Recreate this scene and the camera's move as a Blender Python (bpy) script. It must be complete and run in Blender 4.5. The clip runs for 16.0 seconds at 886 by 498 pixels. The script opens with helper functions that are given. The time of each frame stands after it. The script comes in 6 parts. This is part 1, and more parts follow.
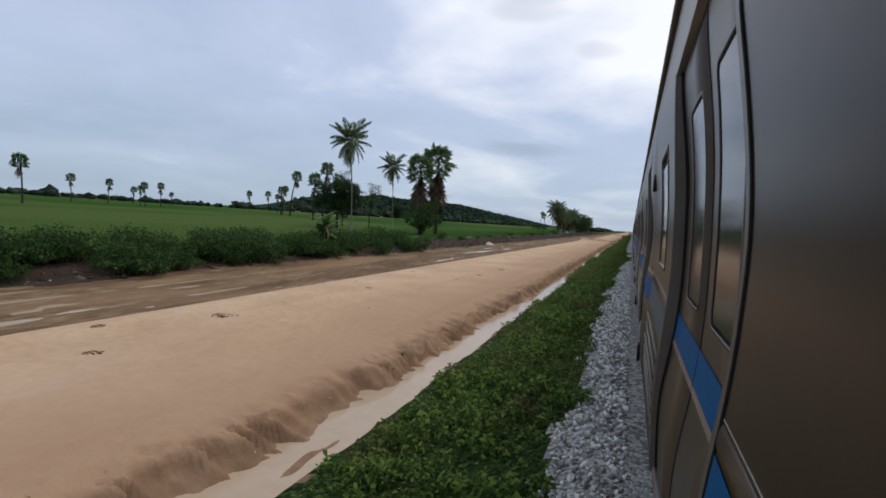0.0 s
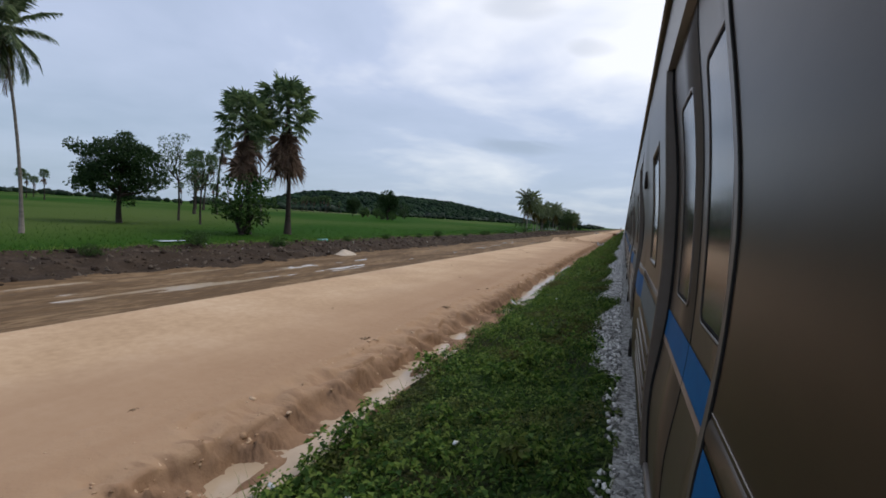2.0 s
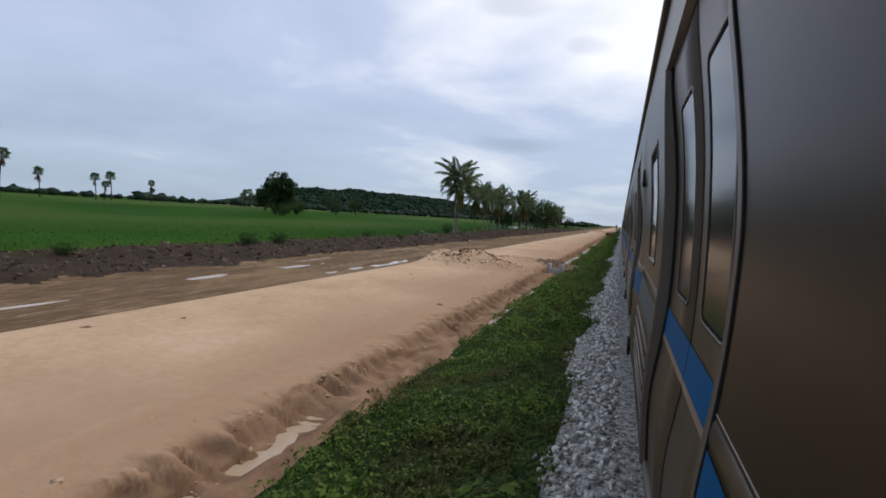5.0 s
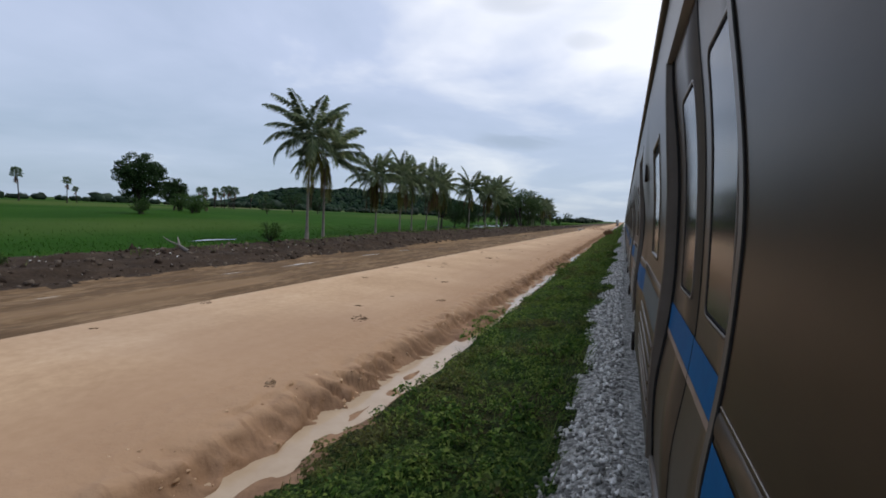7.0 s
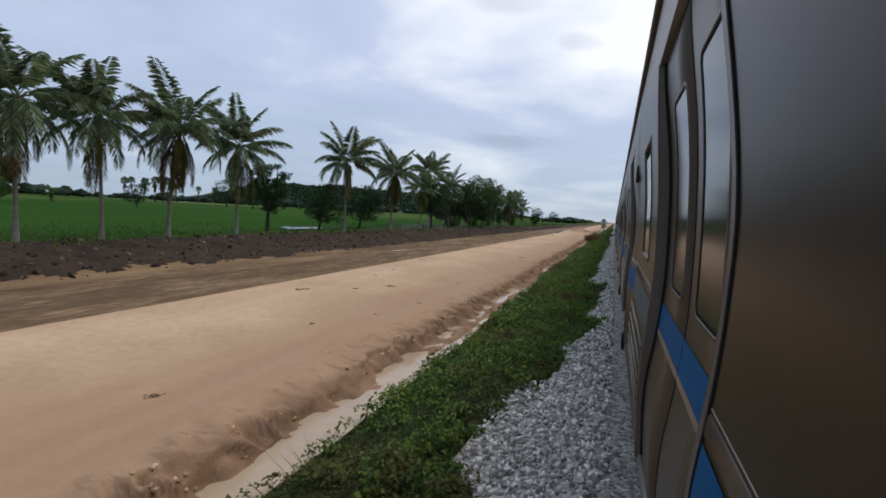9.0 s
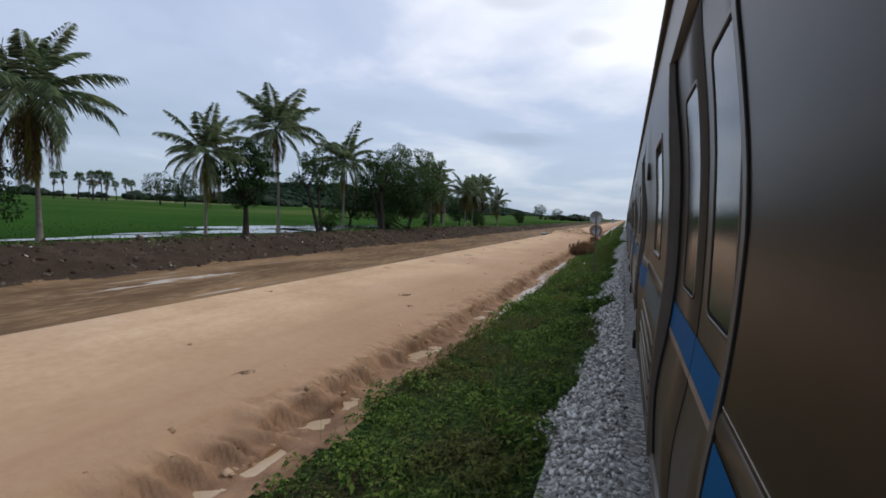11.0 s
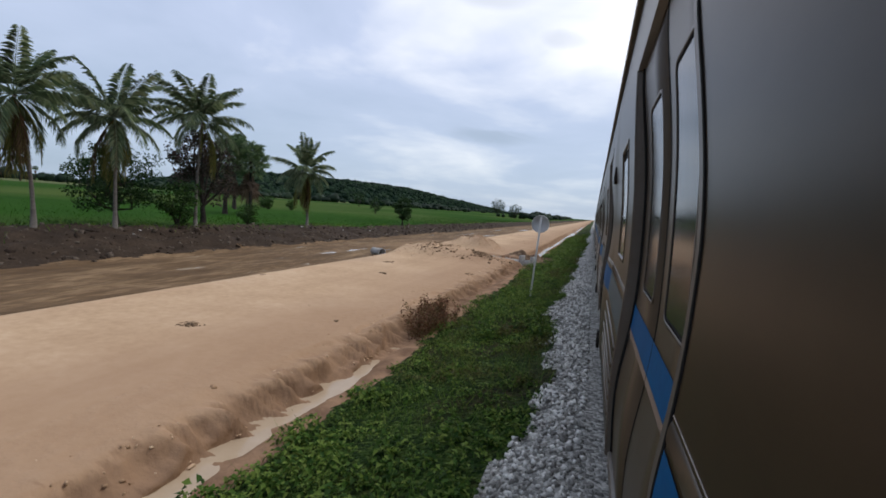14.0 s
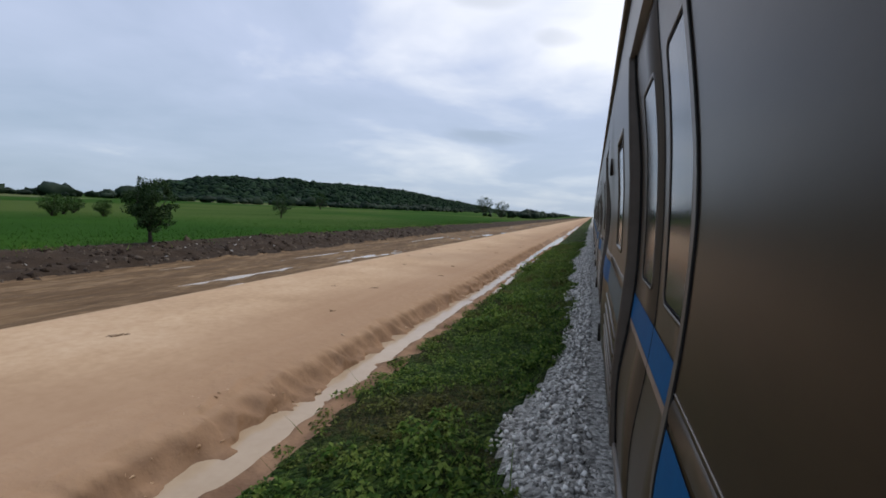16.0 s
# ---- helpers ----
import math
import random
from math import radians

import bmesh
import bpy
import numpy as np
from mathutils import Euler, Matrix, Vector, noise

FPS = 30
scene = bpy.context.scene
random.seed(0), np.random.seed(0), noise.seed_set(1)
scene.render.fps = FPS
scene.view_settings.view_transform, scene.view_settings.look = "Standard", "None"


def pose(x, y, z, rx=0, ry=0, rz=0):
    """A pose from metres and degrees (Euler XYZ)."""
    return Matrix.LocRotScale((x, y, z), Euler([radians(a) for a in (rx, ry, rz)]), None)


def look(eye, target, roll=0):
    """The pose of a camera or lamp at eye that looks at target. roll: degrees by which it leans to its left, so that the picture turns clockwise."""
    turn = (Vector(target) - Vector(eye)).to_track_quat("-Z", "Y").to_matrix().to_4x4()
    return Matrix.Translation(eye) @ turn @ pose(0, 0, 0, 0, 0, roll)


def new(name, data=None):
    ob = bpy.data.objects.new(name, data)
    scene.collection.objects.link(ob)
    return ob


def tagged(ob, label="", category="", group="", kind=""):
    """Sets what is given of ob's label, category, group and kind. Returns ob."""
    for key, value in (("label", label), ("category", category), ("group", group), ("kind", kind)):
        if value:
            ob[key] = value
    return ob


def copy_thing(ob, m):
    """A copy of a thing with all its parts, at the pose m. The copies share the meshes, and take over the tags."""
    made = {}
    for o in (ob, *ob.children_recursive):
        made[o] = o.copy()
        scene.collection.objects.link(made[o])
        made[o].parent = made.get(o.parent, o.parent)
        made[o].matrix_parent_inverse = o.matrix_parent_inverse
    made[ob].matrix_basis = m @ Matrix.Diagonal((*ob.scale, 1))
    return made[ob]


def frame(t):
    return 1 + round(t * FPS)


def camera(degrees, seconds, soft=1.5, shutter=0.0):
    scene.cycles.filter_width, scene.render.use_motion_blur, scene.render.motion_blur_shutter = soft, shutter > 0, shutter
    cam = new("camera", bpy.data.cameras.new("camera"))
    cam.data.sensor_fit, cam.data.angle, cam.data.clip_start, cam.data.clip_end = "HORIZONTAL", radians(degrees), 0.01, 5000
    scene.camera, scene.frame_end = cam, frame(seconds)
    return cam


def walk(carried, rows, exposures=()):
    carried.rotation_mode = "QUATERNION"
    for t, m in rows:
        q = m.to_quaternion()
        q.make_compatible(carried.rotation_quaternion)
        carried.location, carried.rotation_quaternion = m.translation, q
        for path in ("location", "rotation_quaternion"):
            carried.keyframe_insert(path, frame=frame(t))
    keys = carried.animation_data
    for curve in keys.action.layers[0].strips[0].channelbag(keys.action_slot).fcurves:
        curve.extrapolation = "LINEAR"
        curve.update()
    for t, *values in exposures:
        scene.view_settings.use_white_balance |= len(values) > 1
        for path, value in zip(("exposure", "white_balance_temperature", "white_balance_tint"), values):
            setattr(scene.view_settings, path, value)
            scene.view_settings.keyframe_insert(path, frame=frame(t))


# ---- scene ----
# ---------------------------------------------------------------- camera
# The camera is held out of a carriage window and rides at 20 m/s along +Y; the eye is 2.5 m over the ballast.
SPEED, EYE = 20.0, 2.5
# seconds, heading to the left, pitch, roll (degrees), small shifts of the hand (metres)
RIDE = [
    (0.0, 22.22, -3.71, 3.79, -0.001, -0.015, -0.006),
    (0.5, 21.84, -3.88, 3.50, 0.007, -0.008, -0.004),
    (1.0, 20.80, -3.86, 4.07, 0.003, 0.001, -0.001),
    (1.5, 21.30, -4.00, 3.23, 0.013, -0.004, -0.001),
    (2.0, 21.37, -3.96, 3.75, 0.006, -0.003, -0.012),
    (2.5, 21.13, -4.17, 4.34, 0.001, -0.013, 0.003),
    (3.0, 20.98, -4.10, 3.68, -0.001, -0.005, -0.002),
    (3.5, 20.93, -4.07, 3.53, -0.007, -0.001, -0.008),
    (4.0, 20.92, -4.06, 3.97, -0.008, 0.001, -0.006),
    (4.5, 20.97, -4.11, 3.76, -0.008, 0.001, -0.006),
    (5.0, 21.02, -4.17, 3.55, -0.008, 0.002, -0.006),
    (5.5, 21.07, -4.22, 3.35, -0.008, 0.002, -0.006),
    (6.0, 21.12, -4.28, 3.14, -0.008, 0.003, -0.006),
    (6.5, 21.17, -4.33, 2.93, -0.007, 0.003, -0.006),
    (7.0, 21.37, -4.37, 2.59, -0.006, -0.006, -0.007),
    (7.5, 20.71, -4.53, 3.56, -0.010, -0.004, -0.004),
    (8.0, 20.81, -4.39, 2.56, 0.007, 0.004, -0.004),
    (8.5, 20.60, -4.45, 2.83, -0.004, -0.001, -0.003),
    (9.0, 20.30, -4.49, 3.20, -0.012, 0.001, -0.006),
    (9.5, 20.60, -4.55, 3.10, -0.012, -0.004, -0.005),
    (10.0, 20.91, -4.60, 2.99, -0.012, -0.008, -0.003),
    (10.5, 21.21, -4.66, 2.88, -0.012, -0.013, -0.001),
    (11.0, 21.51, -4.72, 2.78, -0.011, -0.018, 0.001),
    (11.5, 21.82, -4.78, 2.67, -0.011, -0.022, 0.003),
    (12.0, 21.60, -4.70, 2.87, -0.008, -0.019, -0.001),
    (12.5, 21.05, -4.79, 4.26, -0.003, -0.017, 0.002),
    (13.0, 20.14, -4.89, 3.56, 0.009, 0.007, 0.019),
    (13.5, 19.43, -5.00, 4.15, 0.009, 0.001, 0.028),
    (14.0, 17.89, -5.08, 4.52, 0.004, 0.007, 0.024),
    (14.5, 18.61, -4.86, 3.21, 0.015, 0.018, 0.012),
    (15.0, 19.04, -5.00, 4.11, -0.003, 0.016, 0.012),
    (15.5, 19.16, -4.79, 2.74, 0.014, 0.025, -0.012),
    (16.0, 17.84, -4.89, 2.67, 0.019, 0.033, -0.019),
]


def ride_pose(yaw, pitch, roll, x, y, z):
    a, b = radians(yaw), radians(pitch)
    way = Vector((-math.sin(a) * math.cos(b), math.cos(a) * math.cos(b), math.sin(b)))
    eye = Vector((x, y, z))
    return look(eye, eye + way, roll)


cam = camera(88.0, 16.0, soft=1.7)
walk(cam, [(t, ride_pose(a, b, c, x, SPEED * t + y, EYE + z)) for t, a, b, c, x, y, z in RIDE],
     exposures=[(0.0, 0.0), (2.5, 0.02), (6.5, 0.04), (9.0, 0.04), (11.5, 0.05), (13.0, 0.10), (14.5, 0.12), (15.3, 0.04), (16.0, 0.03)])

# ---------------------------------------------------------------- world and sun
SUN_UP, SUN_TURN = 58.0, 40.0     # elevation; bearing from +Y towards +X
world = bpy.data.worlds.new("overcast_sky")
scene.world = world
world.use_nodes = True
wn, wl = world.node_tree.nodes, world.node_tree.links
wn.clear()


def wnode(kind, **values):
    n = wn.new(kind)
    for k, v in values.items():
        n.inputs[k].default_value = v
    return n


sky = wn.new("ShaderNodeTexSky")
sky.sky_type, sky.sun_disc = "NISHITA", False
sky.sun_elevation, sky.sun_rotation = radians(SUN_UP), radians(SUN_TURN)
coord = wn.new("ShaderNodeTexCoord")
split = wn.new("ShaderNodeSeparateXYZ")
wl.new(coord.outputs["Generated"], split.inputs[0])
lift = wn.new("ShaderNodeMath")
lift.operation = "MAXIMUM"
wl.new(split.outputs["Z"], lift.inputs[0])
lift.inputs[1].default_value = 0.0
lift2 = wn.new("ShaderNodeMath")
lift2.operation = "ADD"
wl.new(lift.outputs[0], lift2.inputs[0])
lift2.inputs[1].default_value = 0.16
deck = wn.new("ShaderNodeVectorMath")
deck.operation = "DIVIDE"
both = wn.new("ShaderNodeCombineXYZ")
for k in range(3):
    wl.new(lift2.outputs[0], both.inputs[k])
wl.new(coord.outputs["Generated"], deck.inputs[0])
wl.new(both.outputs[0], deck.inputs[1])
big = wnode("ShaderNodeTexNoise", Scale=0.75, Detail=5.0, Roughness=0.52, Distortion=0.35)
fine = wnode("ShaderNodeTexNoise", Scale=2.3, Detail=5.0, Roughness=0.5, Distortion=0.5)
wl.new(deck.outputs[0], big.inputs["Vector"])
wl.new(deck.outputs[0], fine.inputs["Vector"])
mixn = wn.new("ShaderNodeMath")
mixn.operation = "MULTIPLY_ADD"
wl.new(fine.outputs[0], mixn.inputs[0])
mixn.inputs[1].default_value = 0.24
wl.new(big.outputs[0], mixn.inputs[2])
# brighter cloud towards the hidden sun
side = wn.new("ShaderNodeVectorMath")
side.operation = "DOT_PRODUCT"
wl.new(coord.outputs["Generated"], side.inputs[0])
side.inputs[1].default_value = (0.30, 0.32, 0.42)
glow = wn.new("ShaderNodeMath")
glow.operation = "MULTIPLY_ADD"
wl.new(side.outputs["Value"], glow.inputs[0])
glow.inputs[1].default_value = 0.55
wl.new(mixn.outputs[0], glow.inputs[2])
ramp = wn.new("ShaderNodeValToRGB")
ramp.color_ramp.elements[0].position, ramp.color_ramp.elements[0].color = 0.44, (0.405, 0.497, 0.672, 1)
ramp.color_ramp.elements[1].position, ramp.color_ramp.elements[1].color = 1.03, (1.02, 1.04, 1.11, 1)
mid = ramp.color_ramp.elements.new(0.76)
mid.color = (0.56, 0.642, 0.845, 1)
wl.new(glow.outputs[0], ramp.inputs[0])
cloudy = ramp.outputs[0]
for way, wide, tall, dark in (((-0.242, 0.957, 0.155), 0.075, 0.016, 0.42), ((-0.205, 0.885, 0.418), 0.060, 0.028, 0.30), ((-0.090, 0.935, 0.342), 0.045, 0.014, 0.25)):
    w_ = Vector(way).normalized()
    right = w_.cross(Vector((0, 0, 1))).normalized()
    above = right.cross(w_)
    total = None
    for axis, size_ in ((right, wide), (above, tall)):
        dn = wn.new("ShaderNodeVectorMath")
        dn.operation = "DOT_PRODUCT"
        wl.new(coord.outputs["Generated"], dn.inputs[0])
        dn.inputs[1].default_value = axis / size_
        wob = wn.new("ShaderNodeMath")
        wob.operation = "MULTIPLY_ADD"
        wl.new(fine.outputs[0], wob.inputs[0])
        wob.inputs[1].default_value = 2.6
        wl.new(dn.outputs["Value"], wob.inputs[2])
        sq = wn.new("ShaderNodeMath")
        sq.operation = "SUBTRACT"
        wl.new(wob.outputs[0], sq.inputs[0])
        sq.inputs[1].default_value = 1.3
        pw = wn.new("ShaderNodeMath")
        pw.operation = "MULTIPLY"
        wl.new(sq.outputs[0], pw.inputs[0])
        wl.new(sq.outputs[0], pw.inputs[1])
        if total is None:
            total = pw
        else:
            ad = wn.new("ShaderNodeMath")
            ad.operation = "ADD"
            wl.new(total.outputs[0], ad.inputs[0])
            wl.new(pw.outputs[0], ad.inputs[1])
            total = ad
    fade = wn.new("ShaderNodeMapRange")
    fade.interpolation_type = "SMOOTHSTEP"
    fade.inputs[1].default_value, fade.inputs[2].default_value, fade.inputs[3].default_value, fade.inputs[4].default_value = 0.0, 2.2, dark, 0.0
    wl.new(total.outputs[0], fade.inputs[0])
    cl = wn.new("ShaderNodeMix")
    cl.data_type = "RGBA"
    wl.new(fade.outputs[0], cl.inputs[0])
    wl.new(cloudy, cl.inputs[6])
    cl.inputs[7].default_value = (0.30, 0.36, 0.46, 1)
    cloudy = cl.outputs[2]
low_band = wn.new("ShaderNodeMapRange")
low_band.inputs[1].default_value, low_band.inputs[2].default_value = 0.0, 0.30
low_band.inputs[3].default_value, low_band.inputs[4].default_value = 0.62, 0.0
wl.new(lift.outputs[0], low_band.inputs[0])
rain = wn.new("ShaderNodeMix")
rain.data_type = "RGBA"
wl.new(low_band.outputs[0], rain.inputs[0])
wl.new(cloudy, rain.inputs[6])
rain.inputs[7].default_value = (0.36, 0.47, 0.58, 1)
thin = wn.new("ShaderNodeMix")
thin.data_type = "RGBA"
thin.inputs[0].default_value = 0.10
wl.new(rain.outputs[2], thin.inputs[6])
dim = wn.new("ShaderNodeVectorMath")
dim.operation = "SCALE"
dim.inputs["Scale"].default_value = 0.12
wl.new(sky.outputs[0], dim.inputs[0])
wl.new(dim.outputs[0], thin.inputs[7])
back = wnode("ShaderNodeBackground", Strength=1.0)
wl.new(thin.outputs[2], back.inputs[0])
wl.new(back.outputs[0], wn.new("ShaderNodeOutputWorld").inputs[0])

sun = new("sun", bpy.data.lights.new("sun", "SUN"))
sun.data.energy, sun.data.angle, sun.data.color = 1.25, radians(25), (1.0, 0.96, 0.90)
e, b = radians(SUN_UP), radians(SUN_TURN)
sun.matrix_world = look((0, 0, 60), (-math.sin(b) * math.cos(e), -math.cos(b) * math.cos(e), 60 - math.sin(e)))

# ---------------------------------------------------------------- materials


def material(name, colours, scale=4.0, rough=0.9, bump=0.3, metal=0.0, fine=8.0, stretch=(1, 1, 1), spec=0.5, size=0.03, detail=6.0,
             island=0.0, random_object=0.0, coords="Object", spots=None):
    """A surface of two or three colours mixed by noise at two scales, with relief."""
    m = bpy.data.materials.new(name)
    m.use_nodes = True
    n, l = m.node_tree.nodes, m.node_tree.links
    p = n["Principled BSDF"]
    p.inputs["Roughness"].default_value, p.inputs["Metallic"].default_value = rough, metal
    p.inputs["Specular IOR Level"].default_value = spec
    tc = n.new("ShaderNodeTexCoord")
    mp = n.new("ShaderNodeMapping")
    mp.inputs["Scale"].default_value = stretch
    l.new(tc.outputs[coords], mp.inputs[0])
    a, c = n.new("ShaderNodeTexNoise"), n.new("ShaderNodeTexNoise")
    for t, s, d in ((a, scale, detail), (c, scale * fine, 4.0)):
        t.inputs["Scale"].default_value, t.inputs["Detail"].default_value, t.inputs["Roughness"].default_value = s, d, 0.6
        l.new(mp.outputs[0], t.inputs["Vector"])
    mixv = n.new("ShaderNodeMix")
    mixv.inputs[0].default_value = 0.4
    l.new(a.outputs[0], mixv.inputs[2])
    l.new(c.outputs[0], mixv.inputs[3])
    value = mixv.outputs[0]
    if island or random_object:
        g = n.new("ShaderNodeNewGeometry") if island else n.new("ShaderNodeObjectInfo")
        ma = n.new("ShaderNodeMath")
        ma.operation = "MULTIPLY_ADD"
        l.new(g.outputs["Random Per Island" if island else "Random"], ma.inputs[0])
        ma.inputs[1].default_value = island or random_object
        sub = n.new("ShaderNodeMath")
        sub.operation = "SUBTRACT"
        l.new(value, sub.inputs[0])
        sub.inputs[1].default_value = (island or random_object) / 2
        l.new(sub.outputs[0], ma.inputs[2])
        value = ma.outputs[0]
    r = n.new("ShaderNodeValToRGB")
    els = r.color_ramp.elements
    els[0].position, els[1].position = 0.32, 0.68
    els[0].color, els[1].color = (*colours[0], 1), (*colours[-1], 1)
    if len(colours) == 3:
        els.new(0.5).color = (*colours[1], 1)
    l.new(value, r.inputs[0])
    colour = r.outputs[0]
    if spots:
        big = n.new("ShaderNodeTexNoise")
        big.inputs["Scale"].default_value, big.inputs["Detail"].default_value = spots[1], 3.0
        l.new(mp.outputs[0], big.inputs["Vector"])
        rs = n.new("ShaderNodeMapRange")
        rs.inputs[1].default_value, rs.inputs[2].default_value, rs.inputs[4].default_value = spots[2], spots[2] + 0.12, spots[3]
        l.new(big.outputs[0], rs.inputs[0])
        mc = n.new("ShaderNodeMix")
        mc.data_type = "RGBA"
        l.new(rs.outputs[0], mc.inputs[0])
        l.new(colour, mc.inputs[6])
        mc.inputs[7].default_value = (*spots[0], 1)
        colour = mc.outputs[2]
    l.new(colour, p.inputs["Base Color"])
    if bump:
        bp = n.new("ShaderNodeBump")
        bp.inputs["Strength"].default_value, bp.inputs["Distance"].default_value = bump, size
        l.new(mixv.outputs[0], bp.inputs["Height"])
        l.new(bp.outputs[0], p.inputs["Normal"])
    return m


def leafy(name, colours, rough=0.55, scale=0.6, island=0.5, spots=None, spec=0.15):
    """Foliage: colour changes from leaf to leaf, a little light passes through."""
    m = material(name, colours, scale=scale, rough=rough, bump=0, island=island, spec=spec, spots=spots)
    n, l = m.node_tree.nodes, m.node_tree.links
    p, out = n["Principled BSDF"], n["Material Output"]
    t = n.new("ShaderNodeBsdfTranslucent")
    l.new(p.inputs["Base Color"].links[0].from_socket, t.inputs[0])
    mx = n.new("ShaderNodeMixShader")
    mx.inputs[0].default_value = 0.40
    l.new(p.outputs[0], mx.inputs[1])
    l.new(t.outputs[0], mx.inputs[2])
    l.new(mx.outputs[0], out.inputs[0])
    return m


M_ROAD = material("laterite_road", [(0.39, 0.257, 0.153), (0.49, 0.335, 0.208), (0.57, 0.41, 0.272)], scale=0.35, fine=14, bump=0.35, size=0.05,
                  spots=((0.36, 0.25, 0.17), 0.09, 0.55, 0.35), spec=0.08)


def add_tracks(m):
    """Darker soil towards the ditch side and faint lengthwise tracks of rollers and wheels."""
    n, l = m.node_tree.nodes, m.node_tree.links
    p = n["Principled BSDF"]
    dry = p.inputs["Base Color"].links[0].from_socket
    tc, sx = n.new("ShaderNodeTexCoord"), n.new("ShaderNodeSeparateXYZ")
    l.new(tc.outputs["Object"], sx.inputs[0])
    mp, tn, bn = n.new("ShaderNodeMapping"), n.new("ShaderNodeTexNoise"), n.new("ShaderNodeTexNoise")
    mp.inputs["Scale"].default_value = (1.5, 0.05, 1.0)
    l.new(tc.outputs["Object"], mp.inputs[0])
    l.new(mp.outputs[0], tn.inputs["Vector"])
    tn.inputs["Scale"].default_value, tn.inputs["Detail"].default_value = 1.0, 4.0
    l.new(tc.outputs["Object"], bn.inputs["Vector"])
    bn.inputs["Scale"].default_value, bn.inputs["Detail"].default_value = 0.22, 5.0
    side_, track, blend = n.new("ShaderNodeMapRange"), n.new("ShaderNodeMapRange"), n.new("ShaderNodeMath")
    wob = n.new("ShaderNodeMath")
    wob.operation = "MULTIPLY_ADD"
    l.new(bn.outputs[0], wob.inputs[0])
    wob.inputs[1].default_value = 5.0
    l.new(sx.outputs["X"], wob.inputs[2])
    side_.interpolation_type = "SMOOTHSTEP"
    side_.inputs[1].default_value, side_.inputs[2].default_value, side_.inputs[4].default_value = -8.2, -3.2, 0.72
    l.new(wob.outputs[0], side_.inputs[0])
    track.inputs[1].default_value, track.inputs[2].default_value, track.inputs[4].default_value = 0.48, 0.66, 0.14
    l.new(tn.outputs[0], track.inputs[0])
    blend.operation = "ADD"
    blend.use_clamp = True
    l.new(side_.outputs[0], blend.inputs[0])
    l.new(track.outputs[0], blend.inputs[1])
    mx = n.new("ShaderNodeMix")
    mx.data_type = "RGBA"
    l.new(blend.outputs[0], mx.inputs[0])
    l.new(dry, mx.inputs[6])
    mx.inputs[7].default_value = (0.335, 0.207, 0.125, 1)
    l.new(mx.outputs[2], p.inputs["Base Color"])


